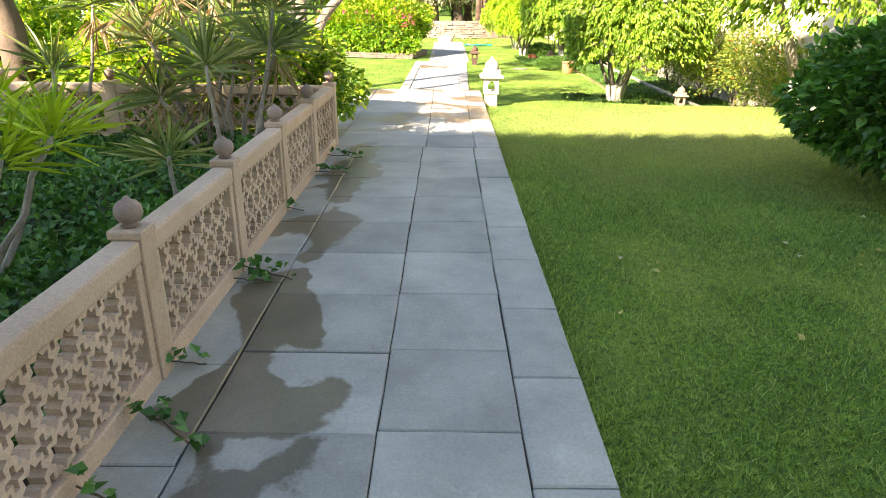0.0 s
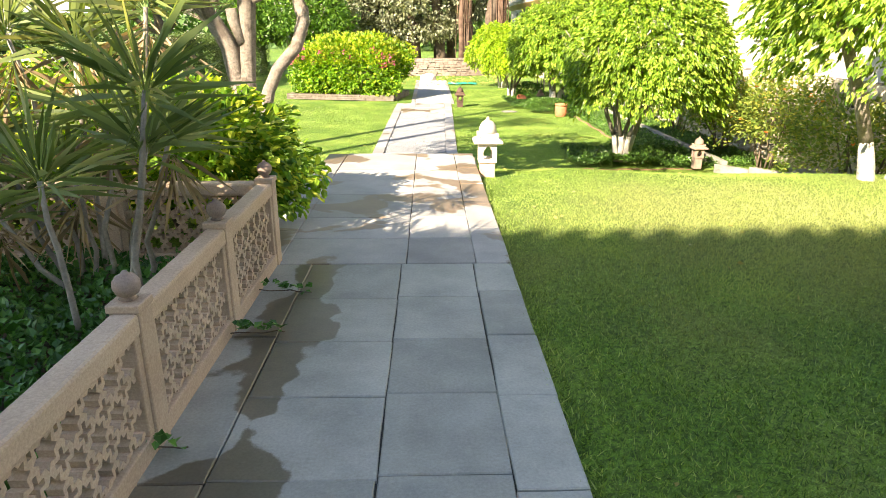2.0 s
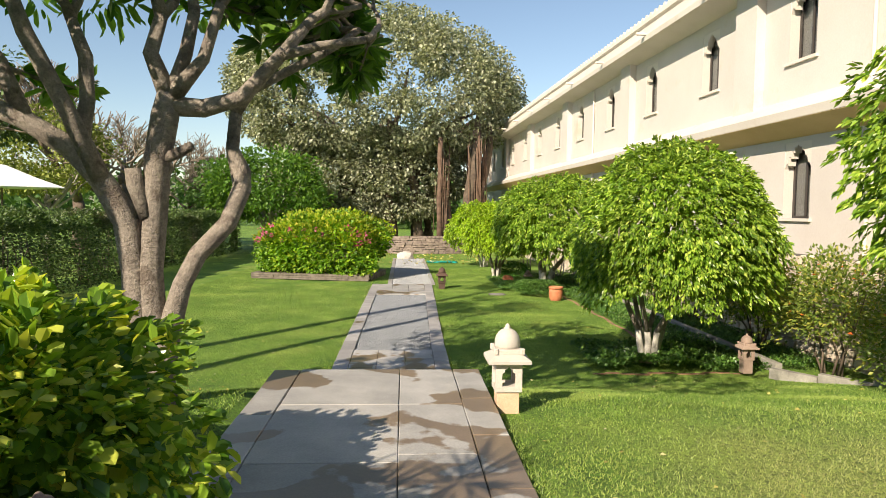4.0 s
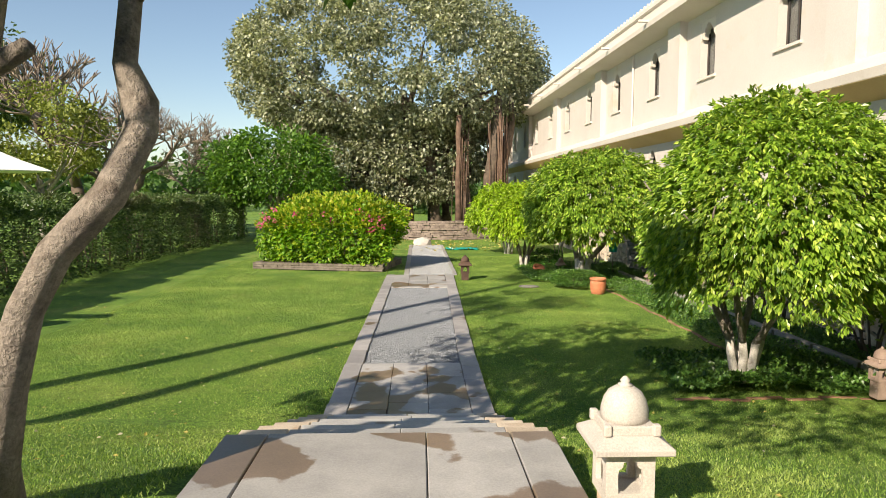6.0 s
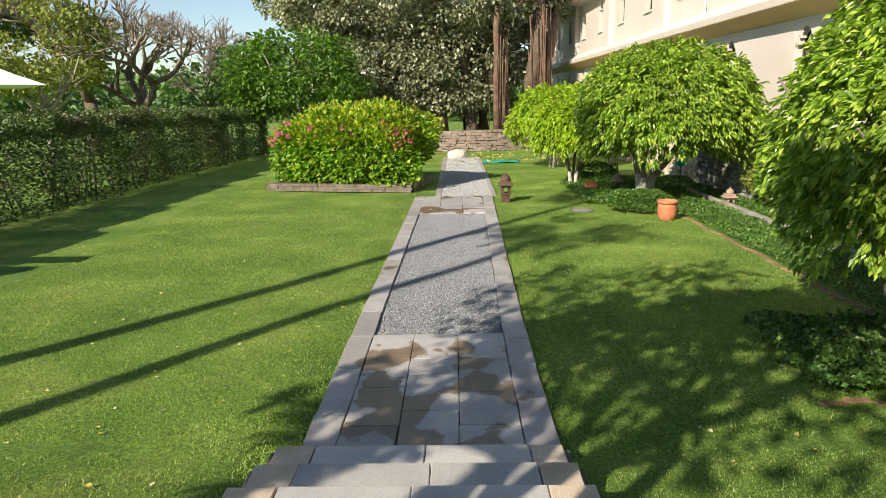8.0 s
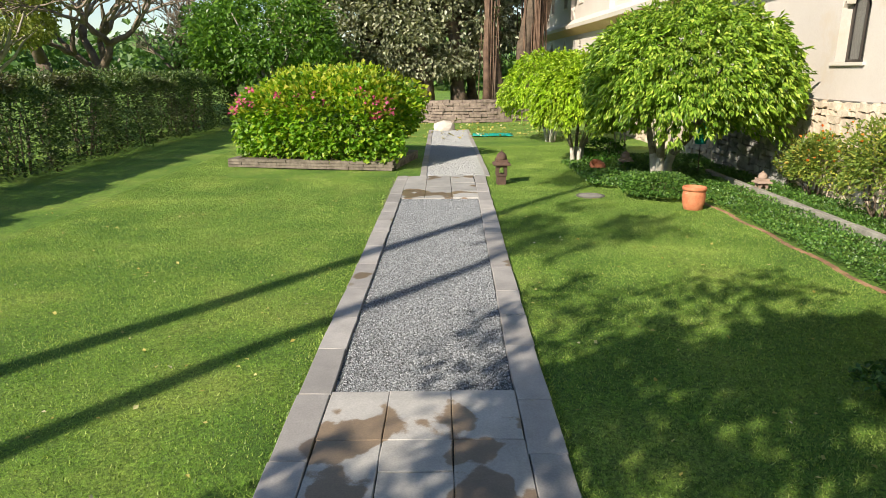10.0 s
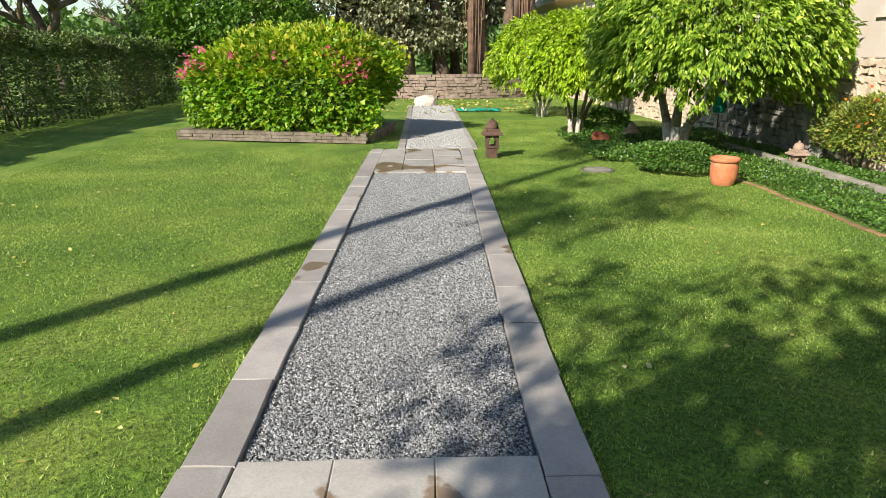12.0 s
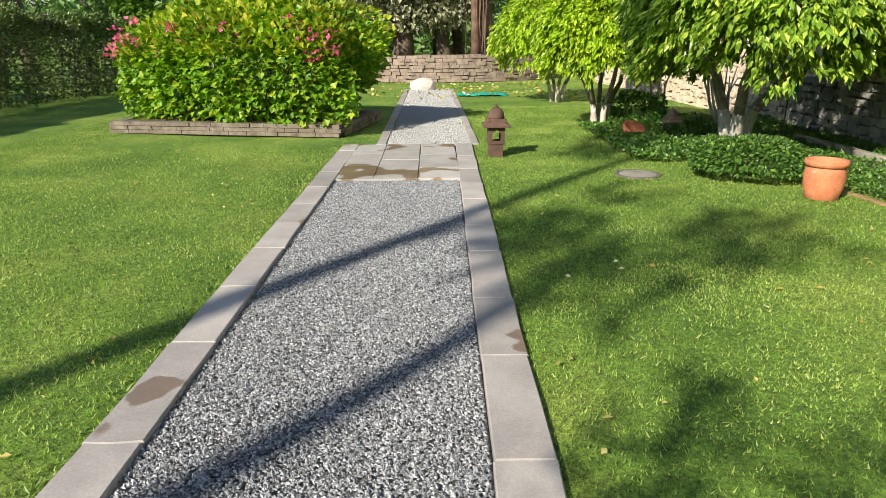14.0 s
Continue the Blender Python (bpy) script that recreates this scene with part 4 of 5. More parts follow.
for k in range(30):
    c = (r.uniform(-2.15, 2.1), -1.22 + r.uniform(-0.12, 0.15), r.uniform(1.15, 1.85))
    Pq, Dq = clumps(1, 12, c, (0.02, 0.02, 0.02), 0.075, 540 + k, -0.6, 0.6)
    part("flower_cluster", leaves("flower_cluster", Pq, Dq, 0.075, 0.5, BRACT, 0.0, 0.2, 1.0, 55 + k), parent=boug, label="bright pink flower bracts")


# ---- hedge ----
def hedge(name, x0, y0, x1, y1, thick, height, count, material, label, seed):
    t = thing(name, (x0, y0, 0), label, "hedge")
    r = np.random.default_rng(seed)
    L = math.hypot(x1 - x0, y1 - y0)
    ux, uy = (x1 - x0) / L, (y1 - y0) / L
    s = r.uniform(0, L, count)
    u = r.uniform(-1, 1, count)
    face = r.uniform(0, 1, count)
    v = np.where(face < 0.55, np.sign(u) * (1 - 0.3 * r.uniform(0, 1, count) ** 1.5), u)
    z = np.where(face < 0.55, r.uniform(0.05, 1, count), 1 - 0.15 * r.uniform(0, 1, count))
    wob = 1 + 0.06 * np.sin(s * 1.7 + seed) + 0.05 * np.sin(s * 4.1) + 0.05 * r.uniform(-1, 1, count) ** 3
    z = z * height * wob
    v = v * thick / 2 * (1 + 0.10 * np.sin(s * 2.3)) * (1 - 0.18 * np.clip(z / height - 0.7, 0, 1) / 0.3)
    P = np.stack([s * ux - v * uy, s * uy + v * ux, z], 1)
    D = np.stack([-np.sign(v) * uy, np.sign(v) * ux, np.where(face < 0.55, 0.1, 1.0)], 1)
    part("foliage", leaves("foliage", P, D, 0.10, 0.32, material, 0.0, 0.25, 0.9, seed), parent=t)
    limbs = []
    q = random.Random(seed)
    for k in range(int(L * 2.5)):
        a = q.uniform(0, L)
        c = Vector((a * ux, a * uy, -0.05))
        limbs.append((curve_pts(c, c + Vector((q.uniform(-0.5, 0.5), q.uniform(-0.5, 0.5), height * 0.85)), 4, 0.06, k), [0.03, 0.024, 0.016, 0.008]))
    limb_parts("stem", limbs, BARK_DARK, t, 5)


hedge("hedge", -10.55, 14.0, -10.45, 44.0, 2.3, 2.25, 95000, HEDGELEAF, "long clipped dark green hedge with brown twiggy sides", 61)


# ---- frangipani ----
def frangipani():
    t = thing("frangipani_tree", (-2.05, 10.7, gz(-2.05, 10.7)), "gnarled grey-barked frangipani with forked stubby limbs and sparse long leaves", "tree")
    r = random.Random(8)
    limbs, tips = [], []
    o = t.location
    stems = [
        ([(-1.98, 10.95, 0.85), (-1.97, 10.92, 1.6), (-1.97, 10.9, 2.05), (-2.03, 10.9, 2.46), (-2.2, 10.85, 2.78), (-2.4, 10.8, 3.02), (-2.7, 10.72, 3.22), (-3.1, 10.6, 3.4)], [0.16, 0.13, 0.12, 0.12, 0.105, 0.10, 0.085, 0.07]),
        ([(-1.80, 10.95, 0.85), (-1.84, 10.92, 1.6), (-1.85, 10.9, 2.05), (-1.82, 10.9, 2.5), (-1.79, 10.9, 2.95), (-1.72, 10.9, 3.3), (-1.69, 10.9, 3.48)], [0.15, 0.12, 0.11, 0.105, 0.11, 0.125, 0.10]),
        ([(-1.84, 10.9, 0.85), (-1.72, 10.9, 1.6), (-1.62, 10.92, 1.95), (-1.50, 10.95, 2.2), (-1.26, 10.97, 2.45), (-1.19, 11.15, 2.74), (-1.22, 11.22, 2.88), (-1.29, 11.25, 3.08), (-1.28, 11.3, 3.38)], [0.12, 0.105, 0.09, 0.085, 0.08, 0.082, 0.095, 0.064, 0.06]),
        ([(-1.28, 11.3, 3.38), (-1.15, 11.35, 3.6), (-0.9, 11.4, 3.75), (-0.55, 11.45, 3.95)], [0.06, 0.052, 0.046, 0.04]),
        ([(-1.70, 10.9, 3.38), (-1.43, 10.92, 3.37), (-1.14, 10.95, 3.46), (-0.85, 11.0, 3.81), (-0.65, 11.05, 4.06)], [0.095, 0.08, 0.072, 0.06, 0.05]),
        ([(-1.69, 10.9, 3.45), (-1.83, 10.9, 3.79), (-1.76, 10.95, 4.1)], [0.09, 0.075, 0.062]),
        ([(-2.36, 10.82, 3.0), (-2.31, 10.88, 3.4), (-2.34, 10.92, 3.75), (-2.46, 10.95, 4.05)], [0.085, 0.065, 0.06, 0.05]),
    ]
    stems += [
        ([(-1.69, 10.9, 3.42), (-1.58, 10.95, 3.8), (-1.52, 11.0, 4.15)], [0.08, 0.062, 0.055]),
        ([(-1.66, 10.88, 3.45), (-1.42, 10.9, 3.75), (-1.30, 10.95, 4.2)], [0.075, 0.058, 0.05]),
        ([(-2.2, 10.82, 2.78), (-2.38, 10.7, 3.3), (-2.62, 10.6, 3.85), (-2.75, 10.6, 4.2)], [0.09, 0.075, 0.065, 0.055]),
        ([(-2.7, 10.72, 3.22), (-2.86, 10.7, 3.65), (-3.15, 10.6, 4.1)], [0.075, 0.06, 0.05]),
        ([(-3.1, 10.6, 3.4), (-3.5, 10.5, 3.5), (-4.0, 10.45, 3.75)], [0.07, 0.062, 0.05]),
        ([(-0.85, 11.0, 3.81), (-0.55, 11.0, 3.9), (-0.15, 11.05, 3.98)], [0.05, 0.042, 0.035]),
        ([(-1.85, 10.88, 2.5), (-1.95, 10.86, 2.75), (-1.96, 10.85, 2.88)], [0.085, 0.08, 0.07]),
        ([(-1.78, 10.9, 2.95), (-1.62, 10.86, 3.0), (-1.5, 10.84, 3.06)], [0.06, 0.05, 0.045]),
    ]
    stems = [([Vector(p) - o for p in pts], [v * 0.88 for v in rad]) for pts, rad in stems]
    limbs += stems

    def fork(p, d, rad, depth):
        q = p + d * r.uniform(0.26, 0.5)
        q.z += 0.03
        limbs.append((curve_pts(p, q, 4, 0.07, r.randrange(999)), [rad, rad * 0.9, rad * 0.82, rad * 0.8]))
        if depth < 2:
            tips.append((q, d))
        if depth == 0:
            return
        for k in range(r.choice((2, 2, 3))):
            e = d + Vector((r.uniform(-0.9, 0.9), r.uniform(-0.8, 1.1), r.uniform(-0.6, 0.3)))
            if q.x + o.x > -0.4 and e.x > 0:
                e.x *= -0.6
            e.normalize()
            fork(q, e, rad * 0.72, depth - 1)

    ends = [(0, (-0.7, -0.2, 0.6), 0.062), (0, (-0.5, 0.6, 0.5), 0.055), (3, (0.6, 0.5, 0.5), 0.036), (3, (0.3, 0.9, 0.4), 0.034), (4, (0.5, 0.5, 0.7), 0.046), (4, (0.2, 0.9, 0.5), 0.044),
            (5, (-0.3, -0.2, 0.9), 0.055), (5, (0.2, 0.6, 0.7), 0.052), (6, (-0.5, 0.1, 0.8), 0.046), (6, (-0.1, 0.7, 0.7), 0.044),
            (7, (-0.1, 0.5, 0.8), 0.046), (8, (0.3, 0.3, 0.8), 0.044), (9, (-0.3, -0.2, 0.8), 0.046), (10, (-0.5, 0.0, 0.7), 0.044), (11, (-0.7, 0.2, 0.5), 0.044), (11, (-0.3, -0.6, 0.5), 0.04), (12, (0.2, 0.5, 0.3), 0.03)]
    for k, d, rad in ends:
        fork(stems[k][0][-1], Vector(d).normalized(), rad, 3)
    limb_parts("limb", limbs, BARK, t, 10, 0.10)
    P, D = [], []
    for q, d in tips:
        for k in range(22):
            e = (d * 0.6 + Vector((r.uniform(-1, 1), r.uniform(-1, 1), r.uniform(-0.3, 0.7)))).normalized()
            P.append(tuple(q + e * 0.03))
            D.append(tuple(e))
    # Loose clumps added above the view to cast dappled shade on lawn and gravel.
    P2, D2 = clumps(118, 17, Vector((-2.7, 11.0, 4.9)) - o, (2.9, 3.2, 0.85), 0.33, 71, -1.0, 0.1)
    P3, D3 = clumps(44, 16, Vector((-1.4, 8.5, 5.0)) - o, (2.1, 1.7, 0.55), 0.30, 72, -1.0, 0.1)
    P2, D2 = np.concatenate([P2, P3]), np.concatenate([D2, D3])
    P, D = np.concatenate([np.array(P), P2]), np.concatenate([np.array(D), D2])
    part("foliage", leaves("foliage", P, D, 0.21, 0.2, FRANGLEAF, 0.1, 0.2, 0.15, 9, True), parent=t, label="sparse whorls of long green leaves at the tips, with added shade-casting clumps above")


frangipani()


# ---- ground cover and dracaenas behind the balustrade ----
def cover(name, x0, x1, y0, y1, z, count, leaf, seed, label, hgt=0.22, material=None):
    r = np.random.default_rng(seed)
    x, y = r.uniform(x0, x1, count), r.uniform(y0, y1, count)
    top = 0.6 + 0.25 * np.sin(x * 3.1 + seed) * np.sin(y * 2.7) + 0.15 * np.sin(x * 8 + y * 6)
    zz = z + hgt * top * (1 - 0.5 * r.uniform(0, 1, count) ** 1.5)
    P = np.stack([x, y, zz], 1)
    D = r.normal(0, 0.7, (count, 3)) + [0, 0, 0.5]
    return whole(name, leaves(name, P, D, leaf, 0.38, material or COVERLEAF, 0.1, 0.2, 0.4, seed), label=label, category="ground cover", kind="stuff")


cover("ground_cover", -6.0, -0.95, 0.4, 7.2, H, 56000, 0.06, 71, "dense low dark green ground cover filling the bed behind the balustrade", 0.30)
part_bed = whole("garden_bed", cube(-9.0, -0.92, -2.0, 7.16, 0.6, H + 0.02), SOIL, "dark soil bed behind the balustrade", "garden bed", "structure")


def dracaena(at, heads, seed, dry=True, label="spiky dracaena clump with narrow green leaves and bare grey stems", mat=None, leaf=0.42, name="dracaena"):
    t = thing(name, at, label, "dracaena", "dracaenas")
    r = random.Random(seed)
    limbs, P, D, Pd, Dd = [], [], [], [], []
    for hx, hy, hz in heads:
        top = Vector((hx, hy, hz))
        foot = Vector((hx * 0.35 + r.uniform(-0.06, 0.06), hy * 0.35, 0))
        limbs.append((curve_pts(foot, top, 6, 0.035, r.randrange(999)), [0.022, 0.019, 0.017, 0.015, 0.014, 0.013]))
        for k in range(58):
            e = Vector(unit(1, r.randrange(99999), -0.35)[0])
            P.append(tuple(top + e * 0.02 + Vector((0, 0, r.uniform(-0.06, 0.05)))))
            D.append(tuple(e + Vector((0, 0, 0.25))))
        if dry:
            for k in range(28):
                e = Vector(unit(1, r.randrange(99999), -0.95, 0.05)[0])
                Pd.append(tuple(top - Vector((0, 0, r.uniform(0.05, 0.25)))))
                Dd.append(tuple(e))
    limb_parts("stem", limbs, BARK_GREY, t, 7)
    part("leaves", leaves("leaves", np.array(P), np.array(D), leaf, 0.014, mat or DRACLEAF, 0.05, 0.3, 0.08, seed), parent=t)
    if Pd:
        part("dry_leaves", leaves("dry_leaves", np.array(Pd), np.array(Dd), leaf * 0.9, 0.012, DRACDRY, 0.3, 0.3, 0.1, seed + 1), parent=t, label="drooping dry brown leaves")
    return t


dracaena((-1.8, 6.85, H), [(-0.6, 0.0, 1.08), (0.2, -0.1, 1.2), (0.65, -0.3, 1.1), (-0.1, 0.0, 0.78), (-0.5, -0.2, 0.61), (0.0, 0.1, 1.6), (0.45, 0.1, 1.8), (-0.4, 0.1, 1.65), (-0.8, 0.1, 1.5)], 81, leaf=0.46)
dracaena((-1.5, 6.05, H), [(-0.1, -0.05, 0.96), (0.48, -0.05, 1.4), (0.42, 0.0, 1.12)], 82, False, leaf=0.48)
dracaena((-1.36, 4.5, H), [(0.0, 0.0, 0.56)], 83, False, "small young dracaena rosette in the ground cover", leaf=0.34)
dracaena((-3.5, 6.9, H), [(0.1, 0.0, 0.82), (0.5, 0.2, 1.42)], 84, leaf=0.42)
dracaena((-2.15, 3.45, H), [(0.74, 0.0, 0.9), (0.42, 0.1, 0.98), (0.62, -0.2, 0.84), (0.3, -0.12, 0.9), (0.5, 0.3, 0.85)], 85, False, "low yellow-green spiky clump on twisted pale stems", PALMLEAF, 0.30, "yellow_dracaena")

# ---- ivy bed with brick edge beside the lower lawn ----
cover("ivy_bed", 5.1, 7.4, 15.7, 31.0, 0.0, 48000, 0.044, 91, "dark ivy ground cover under the fig trees", 0.15, IVYLEAF)
cover("ivy_bed", 3.3, 5.9, 15.75, 17.4, 0.03, 9500, 0.058, 92, "dark ivy ground cover round the fig tree's foot", 0.24, IVYLEAF)
cover("ivy_bed", 3.3, 5.6, 26.2, 29.8, 0.0, 9500, 0.06, 93, "dark ivy ground cover round the far fig tree", 0.2, IVYLEAF)
edging = thing("brick_edging", label="low terracotta brick edging along the ivy bed", category="edging", kind="structure")
BRICK = slab_mesh(0.075, 0.22, 0.09, EDGEBRICK, 3)
for k in range(40):
    y = 17.6 + 0.23 * k
    part("brick", BRICK, parent=edging, at=(5.06 + 0.03 * math.sin(k), y, gz(5.08, y) + 0.014))
for k in range(12):
    part("brick", BRICK, parent=edging, at=(3.35 + 0.23 * k, 15.68 + 0.05 * math.sin(k * 1.7), gz(4.0, 15.68) + 0.02)).rotation_euler.z = math.pi / 2
kerb = thing("kerb_bed", label="low grey stone kerb retaining the shrub bed", category="kerb", kind="structure")
for k, (x0, y0, x1, y1) in enumerate([(6.0, 15.35, 6.4, 14.75), (6.4, 14.75, 6.8, 14.15), (6.8, 14.15, 7.2, 13.5), (7.2, 13.5, 7.6, 12.8)] + [(6.3, 15.6 + 1.1 * i, 6.32, 16.68 + 1.1 * i) for i in range(11)]):
    L = math.hypot(x1 - x0, y1 - y0)
    ob = part("kerb_stone", cube(-L / 2 + 0.005, L / 2 - 0.005, -0.06, 0.06, -0.25, 0.15, 0.012), GREYKERB, kerb, at=((x0 + x1) / 2, (y0 + y1) / 2, max(gz(x0, y0), 0.0)))
    ob.rotation_euler.z = math.atan2(y1 - y0, x1 - x0)


# ---- building ----
def build_building():
    X = 8.0
    b = thing("hotel_building", (0, 0, 0), "long two-storey cream plaster building with scalloped arched windows", "building")
    b.rotation_euler.z = 0.026
    b.location = Vector((X, 18.5, 0)) - Matrix.Rotation(0.026, 3, "Z") @ Vector((X, 18.5, 0))
    floor_z, eave_z, top_z = 4.45, 7.45, 8.42
    y0, y1 = 4.0, 58.0
    wins = [3.4 + 3.67 * k for k in range(1, 15)]

    def wall_with_windows(z0, z1, sill, head):
        bm = bmesh.new()
        cuts = [y0]
        for w in wins:
            cuts += [w - 0.42, w + 0.42]
        cuts.append(y1)
        for k in range(len(cuts) - 1):
            a, c = cuts[k], cuts[k + 1]
            if k % 2 == 0:
                box(bm, X, X + 0.3, a, c, z0, z1)
            else:
                box(bm, X, X + 0.3, a, c, z0, sill)
                box(bm, X, X + 0.3, a, c, head, z1)
        bmesh.ops.remove_doubles(bm, verts=bm.verts, dist=0.0005)
        return bm

    part("wall", wall_with_windows(floor_z, eave_z, 5.65, 7.15), PLASTER, b, "cream plaster upper wall")
    part("wall", wall_with_windows(0.0, floor_z - 0.2, 2.5, 4.02), PLASTER, b, "cream plaster ground-floor wall")
    part("back_wall", cube(X + 8, X + 8.3, y0, y1, 0, top_z), PLASTER, b)
    part("roof", cube(X + 0.02, X + 8.3, y0, y1, eave_z + 0.25, eave_z + 0.5), PLASTER, b)
    part("end_wall", cube(X + 0.3, X + 8, y0, y0 + 0.3, 0, eave_z + 0.25), PLASTER, b)
    part("end_wall", cube(X + 0.3, X + 8, y1 - 0.3, y1, 0, eave_z + 0.25), PLASTER, b)
    part("floor_slab", cube(X + 0.3, X + 8, y0 + 0.3, y1 - 0.3, floor_z - 0.2, floor_z), PLASTER, b)
    # projecting ledge at the first floor, with a soft lower edge
    ledge = bmesh.new()
    prof = [(0.0, floor_z - 0.30), (-0.55, floor_z - 0.06), (-0.58, floor_z + 0.10), (-0.30, floor_z + 0.30), (-0.12, floor_z + 0.42), (0.0, floor_z + 0.44)]
    ends = []
    for y in (y0, y1):
        ends.append([ledge.verts.new((X + dx, y, z)) for dx, z in prof])
    for k in range(len(prof) - 1):
        ledge.faces.new((ends[0][k], ends[0][k + 1], ends[1][k + 1], ends[1][k]))
    ledge.faces.new(ends[0])
    ledge.faces.new(ends[1][::-1])
    part("ledge", ledge, PLASTER_TRIM, b, "pale sloping ledge between the storeys")
    under = bmesh.new()
    ring = [[under.verts.new((X + dx, y, z)) for dx, z in ((-0.004, floor_z - 0.34), (-0.54, floor_z - 0.075), (-0.54, floor_z - 0.068), (-0.004, floor_z - 0.304))] for y in (y0, y1)]
    for k in range(4):
        under.faces.new((ring[0][k], ring[0][(k + 1) % 4], ring[1][(k + 1) % 4], ring[1][k]))
    part("soffit", under, PLASTER_WARM, b, "ochre underside of the ledge")
    # eave, parapet and toothed coping
    eave = bmesh.new()
    prof = [(0.0, eave_z - 0.05), (-0.72, eave_z + 0.10), (-0.74, eave_z + 0.24), (-0.45, eave_z + 0.36), (-0.42, top_z - 0.25), (-0.5, top_z - 0.2), (-0.5, top_z - 0.08), (-0.3, top_z - 0.02), (0.1, top_z - 0.02), (0.1, eave_z + 0.2)]
    ends = []
    for y in (y0, y1):
        ends.append([eave.verts.new((X + dx, y, z)) for dx, z in prof])
    for k in range(len(prof) - 1):
        eave.faces.new((ends[0][k], ends[0][k + 1], ends[1][k + 1], ends[1][k]))
    eave.faces.new(ends[0])
    eave.faces.new(ends[1][::-1])
    part("eave", eave, PLASTER_TRIM, b, "projecting eave with plain parapet above")
    teeth = bmesh.new()
    n = 170
    for k in range(n):
        y = y0 + 0.15 + k * (y1 - y0 - 0.3) / n
        v = [teeth.verts.new((X - 0.36 + (0.1 if q else 0), y + d, z)) for q in (0, 1) for d, z in ((0, top_z - 0.02), (0.24, top_z - 0.02), (0.2, top_z + 0.09), (0.12, top_z + 0.14), (0.04, top_z + 0.09))]
        for q in range(5):
            teeth.faces.new((v[q], v[(q + 1) % 5], v[5 + (q + 1) % 5], v[5 + q]))
        teeth.faces.new(v[:5][::-1])
        teeth.faces.new(v[5:])
    part("coping", teeth, PLASTER_TRIM, b, "row of small pointed coping teeth")
    # pilasters between the pairs of windows, and brackets under the eave
    for k in range(8):
        y = 5.1 + 3.67 * 2 * k
        part("pilaster", cube(X - 0.22, X - 0.002, y - 0.42, y + 0.42, floor_z + 0.3, eave_z + 0.02), PLASTER, b)
    for y in (16.1, 30.9):
        part("downpipe", lathe([(0.035, 0.2), (0.035, eave_z - 0.1)], 8), PLASTER_TRIM, b, "slim painted downpipe", at=(X - 0.05, y, 0))
    for k in range(14):
        part("spout", cube(X - 1.0, X - 0.70, 5.9 + 3.67 * k - 0.05, 5.9 + 3.67 * k + 0.05, eave_z + 0.26, eave_z + 0.33, 0.01), PLASTER_TRIM, b, "small rain spout over the eave")
    # windows
    for k, w in enumerate(wins):
        for sill, head in ((5.65, 7.15), (2.5, 4.02)):
            win = part("window", cube(X + 0.27, X + 0.29, w - 0.40, w + 0.40, sill + 0.02, head), CURTAIN, b, "recessed window with a scalloped arched head")
            bm = bmesh.new()
            for y in (w - 0.385, w, w + 0.385):
                box(bm, X + 0.2, X + 0.245, y - 0.025, y + 0.025, sill, head)
            box(bm, X + 0.2, X + 0.245, w - 0.41, w + 0.41, sill, sill + 0.05)
            part("window_frame", bm, WINFRAME, win)
            part("pane", cube(X + 0.215, X + 0.222, w - 0.40, w + 0.40, sill + 0.03, head - 0.02), GLASS, win)
            part("window_sill", cube(X - 0.06, X + 0.2, w - 0.5, w + 0.5, sill - 0.06, sill), PLASTER_TRIM, win)
            arch = bmesh.new()
            pts = [(-0.42, head + 0.01), (-0.42, head - 0.52)]
            for q in range(9):
                c = -0.34 + 0.085 * q
                hgt = head - 0.52 + 0.47 * (1 - (abs(c) / 0.40) ** 1.7)
                pts += [(c - 0.03, hgt - 0.05), (c, hgt), (c + 0.03, hgt - 0.02)]
            pts += [(0.42, head - 0.52), (0.42, head + 0.01)]
            fr = [arch.verts.new((X + 0.01, w + a, z)) for a, z in pts]
            bk = [arch.verts.new((X + 0.17, w + a, z)) for a, z in pts]
            top_f = [arch.verts.new((X + 0.01, w + a, head + 0.01)) for a, z in pts]
            for q in range(1, len(pts) - 2):
                arch.faces.new((fr[q], fr[q + 1], top_f[q + 1], top_f[q]))
                arch.faces.new((fr[q], bk[q], bk[q + 1], fr[q + 1]))
            part("arch", arch, PLASTER_TRIM, win, "scalloped plaster arch")
    return b


build_building()


